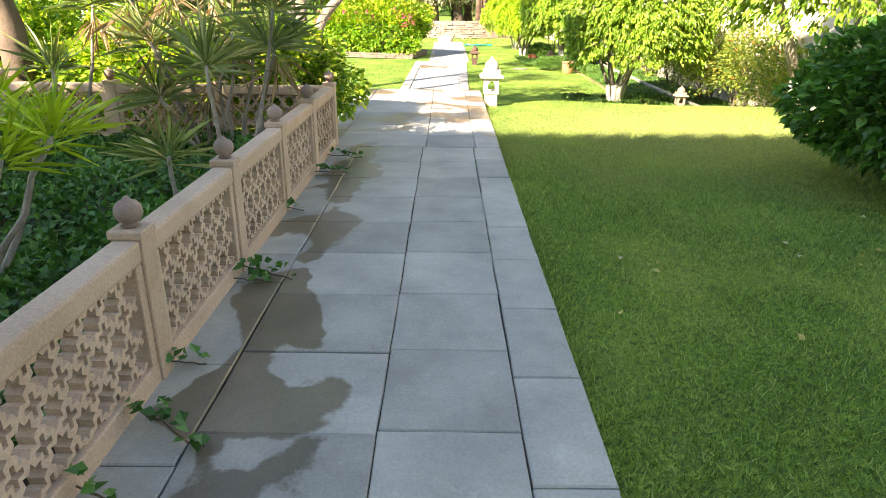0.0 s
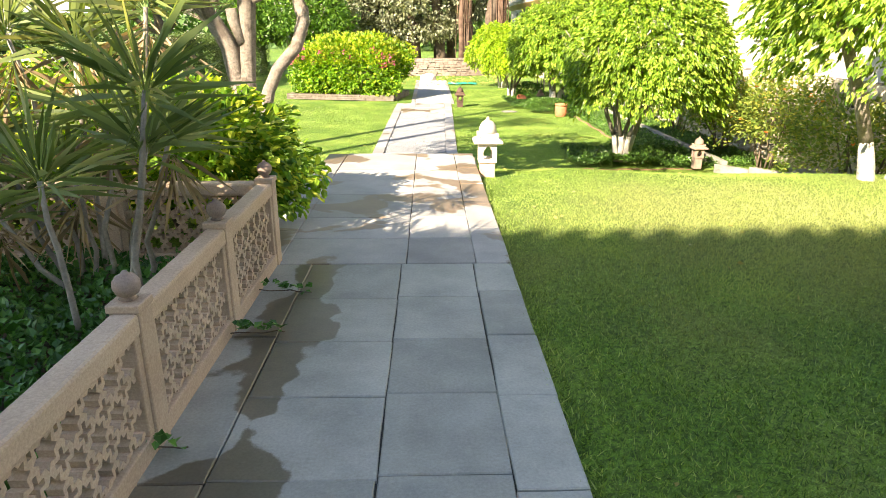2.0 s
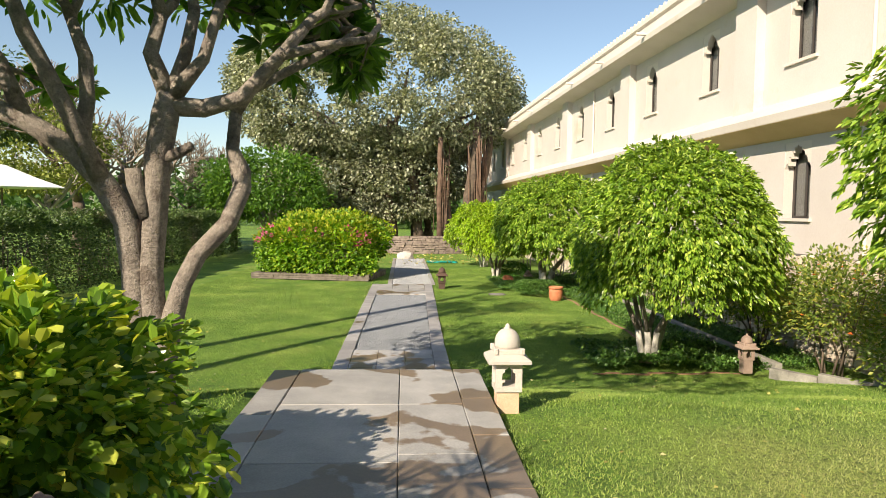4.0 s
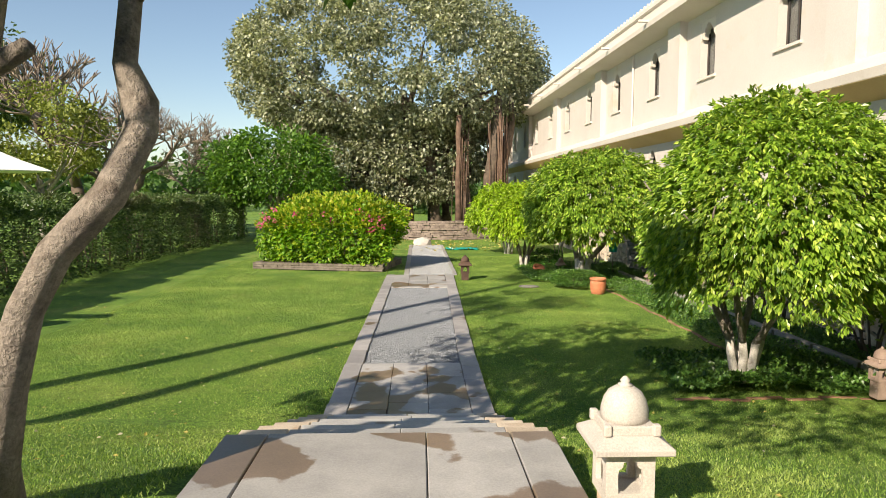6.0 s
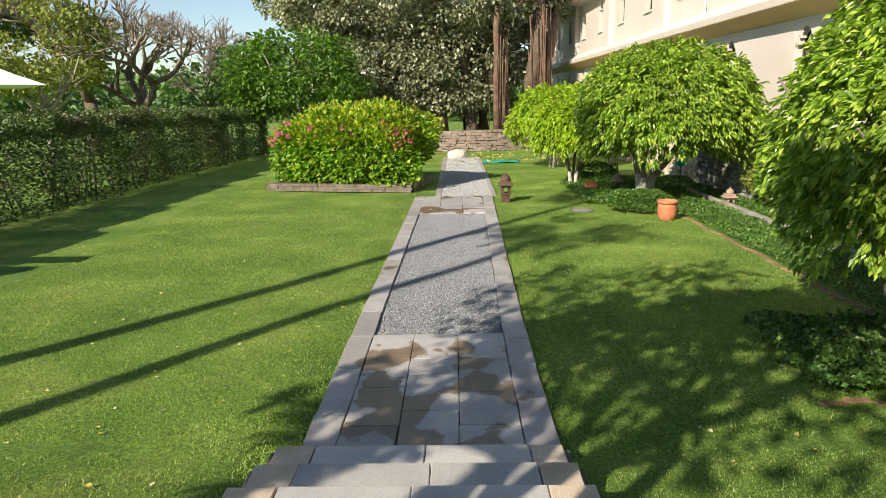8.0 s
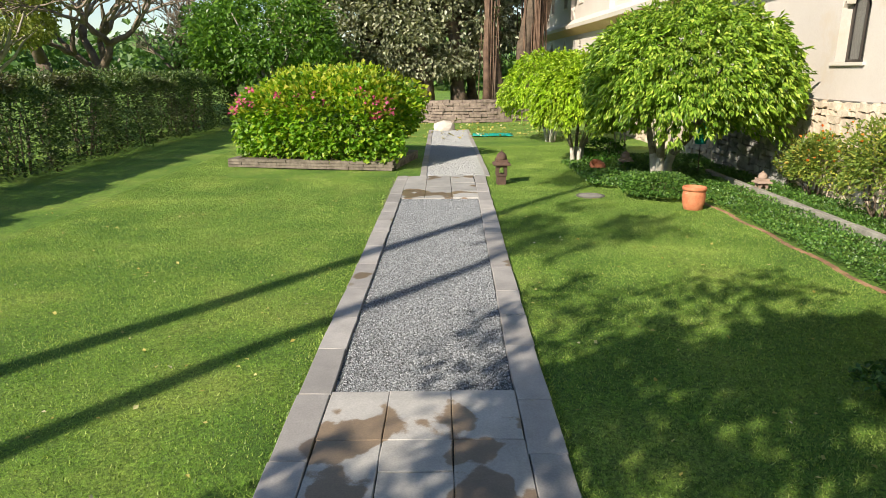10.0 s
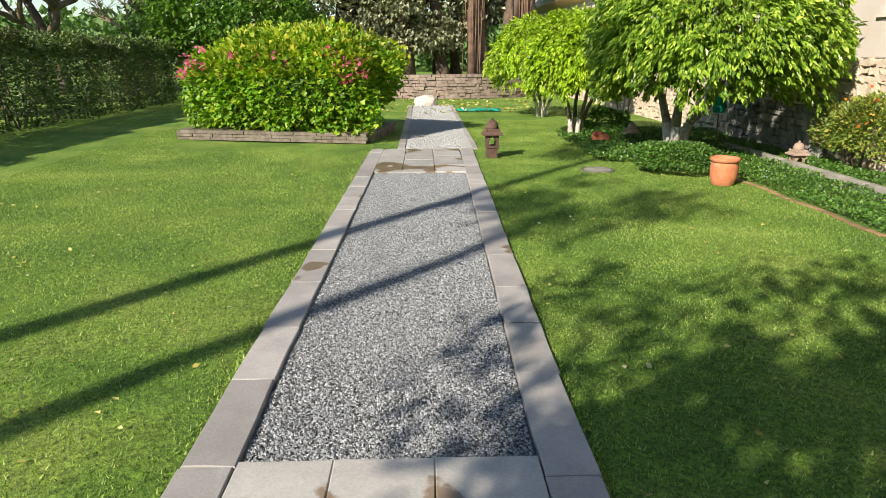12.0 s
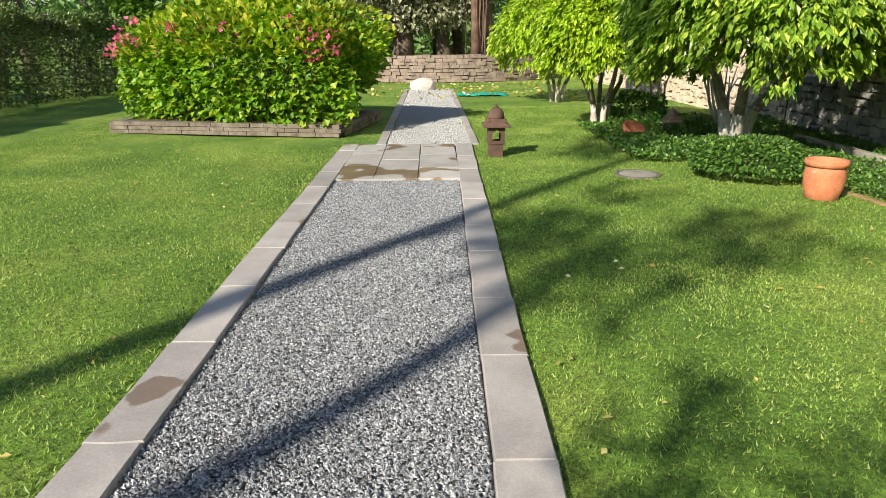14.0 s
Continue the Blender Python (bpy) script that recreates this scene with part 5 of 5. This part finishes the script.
def rubble_wall(name, x0, x1, y0, y1, z0, z1, size, material, seed, label):
    """A wall of uneven field stones bedded in mortar, its face towards the lawn."""
    t = thing(name, (0, 0, 0), label, "wall", kind="structure")
    turned = Matrix.Rotation(0.026, 3, "Z")
    t.rotation_euler.z, t.location = 0.026, Vector((8.0, 18.5, 0)) - turned @ Vector((8.0, 18.5, 0))
    part("mortar", cube(x0 + 0.06, x1, y0, y1, z0, z1), JOINT, t)
    r = random.Random(seed)
    bm = bmesh.new()
    z = z0
    while z < z1 - 0.03:
        h = min(size * r.uniform(0.6, 1.1), z1 - z)
        y = y0
        while y < y1 - 0.05:
            l = min(size * r.uniform(0.8, 2.0), y1 - y)
            j = r.uniform(0, 0.05)
            v = []
            for q, (dy, dz) in enumerate(((0, 0), (l * r.uniform(0.4, 0.6), r.uniform(-0.01, 0.01)), (l, 0), (l, h), (l * r.uniform(0.3, 0.7), h + r.uniform(-0.02, 0.01)), (0, h))):
                v.append((y + 0.012 + dy * 0.94 + r.uniform(-0.04, 0.03), z + 0.01 + dz * 0.9 + r.uniform(-0.035, 0.03)))
            fr = [bm.verts.new((x0 - j + r.uniform(0, 0.015), a, b)) for a, b in v]
            bk = [bm.verts.new((x0 + 0.09, a, b)) for a, b in v]
            bm.faces.new(fr)
            for q in range(6):
                bm.faces.new((fr[q], bk[q], bk[(q + 1) % 6], fr[(q + 1) % 6]))
            y += l
        z += h
    part("stones", bm, material, t, "uneven field stones")


rubble_wall("wall_plinth", 7.62, 7.99, 8.0, 46.0, -0.1, 1.8, 0.19, RUBBLE, 3, "rough brown rubble stone plinth along the building")
rubble_wall("wall_terrace", 7.42, 7.54, 26.0, 29.5, -0.1, 0.95, 0.16, GREYRUBBLE, 4, "low grey slate rubble wall in the bed")

# ---- banyan with its round wall ----
def banyan():
    t = thing("banyan_tree", (0.5, 49.5, 0), "huge old banyan with a grey-green crown and hanging aerial roots", "tree")
    r = random.Random(15)
    limbs = []
    for k in range(16):
        x, y = r.uniform(-6, 4), r.uniform(-2.5, 2.5)
        limbs.append((curve_pts((x, y, 0), (x + r.uniform(-1.5, 1.5), y + r.uniform(-1, 1), r.uniform(6, 9)), 6, 0.02, k), [v * r.uniform(0.7, 1.5) for v in (0.45, 0.33, 0.3, 0.26, 0.2, 0.12)]))
    for k in range(14):
        a = r.uniform(0, 6.28)
        limbs.append((curve_pts((-2 + r.uniform(-2, 2), 0, 4.5), (-2 + 8 * math.cos(a), 4 * math.sin(a), r.uniform(8, 12)), 6, 0.05, k + 40), [0.35, 0.3, 0.22, 0.16, 0.1, 0.05]))
    limb_parts("trunk", limbs, BARK_DARK, t, 9)
    roots = []
    for k in range(110):
        c = r.choice((2.0, 2.2, 4.0, 4.3, 4.6))
        x, y = c + r.gauss(0, 0.22), -2.6 + r.gauss(0, 0.6)
        z0 = r.choice((0.0, 0.3, 1.2, 2.5))
        roots.append((curve_pts((x, y, r.uniform(5.5, 7.5)), (x + r.uniform(-0.15, 0.15), y, z0), 5, 0.01, k), [0.035, 0.03, 0.026, 0.022, 0.014]))
    tagged(part("root_curtain", tubes("root_curtain", roots, ROOTS, 5), parent=t, label="reddish brown hanging aerial roots"), kind="stuff")
    part("prop_root", tubes("prop_root", [(curve_pts((1.9, -4.3, 7), (1.9, -4.6, 0.9), 6, 0.015, 3), [0.15, 0.15, 0.14, 0.14, 0.16, 0.2])], ROOTS, 9), parent=t)
    part("prop_root", tubes("prop_root", [([(1.9, -4.6, 0.95), (1.9, -4.62, 0.4), (1.88, -4.65, -0.05)], [0.2, 0.24, 0.4])], LIMEWASH, 9), parent=t, label="limewashed foot of a prop root")
    P, D = clumps(560, 150, (-2.4, 0.0, 9.1), (10.8, 6.5, 6.3), 0.82, 16, -0.9, 0.45)
    part("crown", leaves("crown", P, D, 0.23, 0.36, BANYANLEAF, 0.35, 0.3, 0.9, 17), parent=t, label="broad uneven crown of dusty grey-green leaves")
    P, D = clumps(260, 130, (-2.6, -1.2, 3.8), (7.6, 2.4, 3.9), 0.8, 18, -0.9, 0.2)
    part("understorey", leaves("understorey", P, D, 0.24, 0.34, BANYANLEAF, 0.35, 0.3, 0.9, 19), parent=t)


banyan()
ring = thing("wall_tree_ring", (0, 0, 0), "low curved rubble wall round the banyan", "wall", kind="structure")
bm = bmesh.new()
r = random.Random(6)
for course in range(8):
    edge = math.pi
    while edge < 2 * math.pi:
        a0, wide = edge, r.uniform(0.03, 0.085)
        edge += wide
        a1 = edge - 0.003
        j = r.uniform(-0.04, 0.06)
        lift, tall = course * 0.13 + r.uniform(-0.02, 0.02), 0.125 + r.uniform(-0.02, 0.015)
        v = []
        for rad in (5.6 + j, 5.2):
            for a in (a0, a1):
                for z in (lift, lift + tall):
                    v.append(bm.verts.new((1.2 + rad * math.cos(a), 49.3 + rad * math.sin(a), z)))
        for q in ((0, 1, 3, 2), (4, 6, 7, 5), (0, 4, 5, 1), (2, 3, 7, 6), (1, 5, 7, 3), (0, 2, 6, 4)):
            bm.faces.new([v[i] for i in q])
part("stones", bm, RINGSTONE, ring)


# ---- distant trees, parasol ----
def far_tree(name, at, crown, radii, n_clumps, per, size, leaf, material, seed, trunk=0.25, label="", bark=None, lean=0.0):
    t = thing(name, at, label, "tree")
    r = random.Random(seed)
    limbs = [(curve_pts((0, 0, -0.1), (lean, 0, crown * 0.75), 6, 0.03, seed), [trunk * v for v in (1.3, 1, 0.9, 0.8, 0.65, 0.5)])]
    for k in range(9):
        a = r.uniform(0, 6.28)
        limbs.append((curve_pts((lean * 0.6, 0, crown * r.uniform(0.35, 0.65)), (lean + radii[0] * 0.75 * math.cos(a), radii[1] * 0.75 * math.sin(a), crown + radii[2] * r.uniform(-0.2, 0.7)), 5, 0.07, seed + k), [trunk * v for v in (0.55, 0.45, 0.35, 0.22, 0.1)]))
    part("trunk", tubes("trunk", limbs, bark or BARK_GREY, 7), parent=t)
    P, D = clumps(n_clumps, per, (lean, 0, crown), radii, size, seed, -0.6, 0.5)
    part("crown", leaves("crown", P, D, leaf, 0.35, material, 0.2, 0.3, 0.9, seed), parent=t)
    return t


far_tree("broadleaf_tree", (-7.6, 43, 0), 3.2, (3.4, 2.6, 2.3), 52, 170, 0.85, 0.24, FRANGLEAF, 101, 0.2, "rounded bright green tree behind the flower bed")
far_tree("broadleaf_tree", (-10.5, 47, 0), 3.0, (3.0, 2.5, 2.2), 36, 150, 0.8, 0.26, FARLEAF, 102, 0.2, "green tree beyond the hedge")
far_tree("yellowish_tree", (-17.6, 39, 0), 4.5, (3.2, 2.6, 2.5), 46, 150, 0.8, 0.2, YELLOWTREE, 103, 0.16, "yellow-green tree behind the hedge")
far_tree("dark_tree", (-26, 46, 0), 8.0, (5.0, 4.0, 3.6), 60, 120, 1.2, 0.35, HEDGELEAF, 106, 0.3, "dark tree far behind the hedge")


def bare_tree(at, height, spread, seed, label, lean=0.0, depth=6):
    """A leafless tree: limbs that fork down to fine twigs."""
    t = thing("bare_tree", at, label, "tree", "bare trees")
    r = random.Random(seed)
    limbs, twigs = [], []

    def grow(p, d, length, rad, level):
        q = p + d * length
        pts = curve_pts(p, q, 4, 0.08, r.randrange(9999))
        (limbs if level > depth - 3 else twigs).append((pts, [rad, rad * 0.9, rad * 0.8, rad * 0.68]))
        if level == 0:
            return
        for k in range(r.choice((2, 3, 3))):
            e = (d + Vector((r.uniform(-1, 1) * spread, r.uniform(-1, 1) * spread, r.uniform(-0.25, 0.5)))).normalized()
            grow(q, e, length * r.uniform(0.68, 0.86), max(rad * 0.66, 0.012), level - 1)

    grow(Vector((0, 0, -0.1)), Vector((lean, 0, 1)).normalized(), height * 0.24, height * 0.035, depth)
    limb_parts("limb", limbs, BARK_DARK, t, 6)
    tagged(part("twig_haze", tubes("twig_haze", twigs, TWIG, 3), parent=t, label="haze of fine pale brown twigs"), kind="stuff")


def woods():
    P, D = [], []
    r = np.random.default_rng(77)
    c = []
    for k in range(150):
        a = math.radians(r.uniform(-62, 20))
        d = r.uniform(90, 150)
        c.append((d * math.sin(a), d * math.cos(a), r.uniform(1, 5.5)))
    for k, q in enumerate(c):
        p, d = clumps(7, 26, q, (5, 5, 3.2), 2.0, 700 + k)
        P.append(p)
        D.append(d)
    whole("far_woods", leaves("far_woods", np.concatenate(P), np.concatenate(D), 1.1, 0.45, FARLEAF, 0.1, 0.3, 0.9, 5), label="distant hazy line of trees", category="woods", kind="stuff")
    hill = bmesh.new()
    rows = []
    for d, hgt in ((170, -1), (210, 7), (260, 14), (330, 12)):
        rows.append([hill.verts.new((d * math.sin(math.radians(a)), d * math.cos(math.radians(a)), max(-1, hgt * (1 + 0.35 * math.sin(a * 0.13) + 0.2 * math.sin(a * 0.31 + 1))))) for a in range(-75, 40, 3)])
    for a, b in zip(rows, rows[1:]):
        for i in range(len(a) - 1):
            hill.faces.new((a[i], a[i + 1], b[i + 1], b[i]))
    whole("backdrop_hill", hill, surface("scrub_hillside", (0.16, 0.17, 0.10), (0.30, 0.29, 0.20), 0.05, 0.6, 0.95, 0.4), "low scrubby hill on the horizon", "hill", "structure", smooth=True)


woods()
bare_tree((-15.3, 42, 0), 9.5, 0.85, 104, "nearly leafless brown tree with spreading dark limbs", 0.25)
bare_tree((-19.5, 46, 0), 12.5, 0.7, 105, "leafless pale brown tree in the distance")
bare_tree((-14.0, 50, 0), 8.5, 0.8, 107, "leafless tree behind the hedge")
bare_tree((-12.6, 46, 0), 6.2, 0.9, 108, "low leafless brown thicket tree behind the hedge", depth=7)
bare_tree((-17.5, 48, 0), 9.5, 0.85, 109, "leafless pinkish-brown tree with a haze of twigs", depth=7)
umb = thing("garden_parasol", (-16.3, 33.2, 0), "large square white canvas parasol behind the hedge", "parasol")
part("pole", lathe([(0.04, 0), (0.04, 4.15)], 10), BARK_DARK, umb)
canopy = part("canopy", lathe([(2.5, 3.30), (2.52, 3.33), (1.4, 3.72), (0.2, 4.22), (0.02, 4.25)], 4), CANVAS, umb)
for k in range(4):
    a = k * math.pi / 2
    part("rib", tubes("rib", [([(2.4 * math.cos(a), 2.4 * math.sin(a), 3.27), (1.2 * math.cos(a), 1.2 * math.sin(a), 3.66), (0.04, 0, 4.1)], [0.014, 0.016, 0.018])], BARK_DARK, 5), parent=canopy)

# tall slender trees beside the left lawn, whose long shadows cross it
for k, (x, y, hgt) in enumerate([(-9.0, 11.1, 12.2), (-8.75, 9.15, 10.0)]):
    t = thing("slender_tree", (x, y, 0.4), "tall slender tree with a small crown beside the lawn", "tree", "slender trees")
    part("trunk", tubes("trunk", [(curve_pts((0, 0, -0.4), (0.15, 0.1, hgt), 7, 0.006, k), [0.20, 0.17, 0.155, 0.14, 0.125, 0.11, 0.08])], BARK_GREY, 8), parent=t)
    P, D = clumps(12, 40, (0.15, 0.1, hgt), (1.3, 1.3, 0.9), 0.4, 120 + k)
    part("crown", leaves("crown", P, D, 0.32, 0.2, FARLEAF, 0.4, 0.3, 0.9, 121 + k), parent=t)

# unseen building added behind the start of the walk; its roof shades the upper terrace
back = thing("shading_building", (0, 0, 0), "unseen cream plaster building added to shade the start of the path", "building")
part("wall", cube(-16, 9.5, -4.5, -4.0, 0, 10.0), PLASTER, back)
part("roof", cube(-16.3, 9.8, -9, -3.9, 10.0, 10.2), PLASTER_TRIM, back)
# unseen teeth added along the roof to break up its shadow edge
TOOTH = bm_mesh("coping_tooth", cube(-0.13, 0.13, -0.05, 0.05, 0.0, 0.22, 0.03), PLASTER_TRIM)
for k in range(65):
    part("coping_tooth", TOOTH, parent=back, at=(-16.1 + 0.4 * k, -4.0, 10.2))


# ---- small things ----
def rock(at, size, seed, label):
    bm = bmesh.new()
    bmesh.ops.create_icosphere(bm, subdivisions=2, radius=1)
    r = random.Random(seed)
    for v in bm.verts:
        v.co = Vector((v.co.x * size[0], v.co.y * size[1], v.co.z * size[2])) * (1 + 0.25 * noise.noise(v.co * 1.7 + Vector((seed, 0, 0))))
    whole("rock", bm, CREAMSTONE, label, "rock", at=at)


rock((0.25, 39.9, 0.12), (0.5, 0.35, 0.28), 3, "pale boulder lying at the end of the far path")
hatch = thing("drain_cover", (3.1, 25.4, gz(3.1, 25.4)), "round grey drain cover sunk in the lawn", "drain cover")
part("lid", lathe([(0.22, -0.02), (0.23, 0.02), (0.21, 0.026), (0.02, 0.028)], 24), GREYKERB, hatch)
part("rim", lathe([(0.25, -0.03), (0.28, 0.0), (0.28, 0.02), (0.245, 0.022), (0.24, 0.0)], 24), JOINT, hatch)
can = thing("watering_bag", (6.1, 27.7, 0.0), "teal plastic bag hung by the fig tree", "bag")
part("body", lathe([(0.02, 0.72), (0.12, 0.74), (0.14, 0.86), (0.10, 1.0), (0.13, 1.1), (0.05, 1.2), (0.01, 1.21)], 10), TEAL, can)
part("stake", lathe([(0.012, -0.05), (0.012, 1.25)], 6), BARK_DARK, can)
for k, (x, y, hgt) in enumerate([(5.0, 30.4, 1.3), (5.9, 29.6, 1.5), (6.3, 30.4, 1.2)]):
    t = thing("bare_shrub", (x, y, 0), "leafless whitewashed sapling by the rubble wall", "shrub", "bare saplings")
    r = random.Random(k)
    limb_parts("stem", [(curve_pts((0, 0, -0.05), (r.uniform(-0.4, 0.4), r.uniform(-0.3, 0.3), hgt * r.uniform(0.7, 1)), 4, 0.06, k + q), [0.03, 0.025, 0.018, 0.008]) for q in range(4)], LIMEWASH, t, 6)

sherd = thing("broken_pot", (3.9, 28.35, 0.1), "broken terracotta pot lying in the ivy", "pot")
part("body", lathe([(0.16, 0.0), (0.20, 0.06), (0.19, 0.12), (0.16, 0.13), (0.14, 0.05)], 18), TERRACOTTA, sherd, smooth=True).rotation_euler = (0.5, 0.2, 0)
cloth = bmesh.new()
bmesh.ops.create_grid(cloth, x_segments=14, y_segments=8, size=1)
for v in cloth.verts:
    v.co = Vector((v.co.x * 0.75 + 0.1 * noise.noise(v.co * 2), v.co.y * 0.45, 0.05 + 0.05 * noise.noise(v.co * 3.1)))
bmesh.ops.solidify(cloth, geom=cloth.faces[:], thickness=0.006)
whole("green_tarpaulin", cloth, TEAL, "crumpled green plastic sheet lying on the far lawn", "tarpaulin", at=(2.1, 37.6, -0.02), smooth=True)

# fallen leaves on the lawns and the path
r_ = np.random.default_rng(44)
n_ = 620
x_ = np.where(r_.uniform(0, 1, n_) < 0.35, r_.uniform(1.1, 5.0, n_), r_.uniform(-7.5, -1.2, n_))
y_ = np.where(x_ > 0, r_.uniform(3, 27, n_), r_.uniform(12.5, 29, n_))
P_ = np.stack([x_, y_, ground_z(x_, y_) + 0.024], 1)
D_ = np.stack([r_.normal(0, 1, n_), r_.normal(0, 1, n_), np.full(n_, 0.15)], 1)
whole("fallen_leaves", leaves("fallen_leaves", P_, D_, 0.045, 0.35, FALLEN, 0.0, 0.2, 0.1, 45), label="scattered pale yellow fallen leaves on the lawn", category="leaves", kind="stuff")
n_ = 260
x_, y_ = r_.uniform(-1.5, 5.5, n_), r_.uniform(36, 43, n_)
P_ = np.stack([x_, y_, np.full(n_, 0.02)], 1)
D_ = np.stack([r_.normal(0, 1, n_), r_.normal(0, 1, n_), np.full(n_, 0.3)], 1)
whole("fallen_leaves", leaves("fallen_leaves", P_, D_, 0.13, 0.4, FALLEN, 0.0, 0.2, 0.1, 46), label="pale fallen banyan leaves on the far lawn", category="leaves", kind="stuff")


def creeper(at, length, turn, seed):
    """A trailing sprig that has crept through the balustrade onto the slabs."""
    t = thing("creeper_sprig", at, "trailing green sprig creeping over the wet slabs", "creeper", "creepers at the balustrade")
    r = random.Random(seed)
    end = (length * math.cos(turn), length * math.sin(turn), 0.015)
    pts = curve_pts((0, 0, 0.05), end, 6, 0.06, seed)
    part("stem", tubes("stem", [(pts, [0.004] * 6)], BARK_DARK, 5), parent=t)
    P, D = [], []
    for k in range(int(26 * length / 0.3)):
        q = r.random()
        p = pts[0].lerp(pts[-1], q)
        P.append((p.x + r.uniform(-0.03, 0.03), p.y + r.uniform(-0.03, 0.03), 0.02 + r.uniform(0, 0.04) + 0.05 * (1 - q)))
        D.append((r.uniform(-1, 1), r.uniform(-1, 1), r.uniform(0.0, 0.6)))
    part("leaves", leaves("leaves", np.array(P), np.array(D), 0.055, 0.42, COVERLEAF, 0.0, 0.2, 0.3, seed), parent=t)


for k, (y, L, turn) in enumerate([(2.62, 0.36, -0.5), (2.95, 0.14, 0.3), (3.82, 0.2, 0.2), (4.0, 0.32, -0.35), (5.1, 0.12, 0.4), (6.15, 0.3, 0.3), (6.8, 0.34, 0.1), (2.2, 0.12, -0.2)]):
    creeper((-0.80, y, H), L, turn, 300 + k)

# old trunk and white terrace seen over the bed
trunk = thing("palm_trunk", (-4.35, 7.9, H), "rough brown palm trunk behind the balustrade", "tree trunk")
part("trunk", tubes("trunk", [(curve_pts((0, 0, -0.1), (-0.25, 0.0, 4.2), 8, 0.012, 5), [0.17, 0.15, 0.14, 0.14, 0.135, 0.13, 0.13, 0.12])], BARK_DARK, 12, 0.12), parent=trunk)
terrace = thing("white_terrace", (-11.5, 18.6, 0), "white terrace wall with a lattice parapet far behind the shrubs", "wall")
part("wall", cube(-4, 3.2, 0, 0.3, 0, 1.5), CANVAS, terrace)
for k in range(5):
    ob = part("parapet_screen", SCREEN_WHITE, parent=terrace, at=(-2.2 + 1.05 * k, 0.1, 1.5))
part("coping", cube(-4, 3.2, -0.05, 0.32, 1.94, 2.02), CANVAS, terrace)
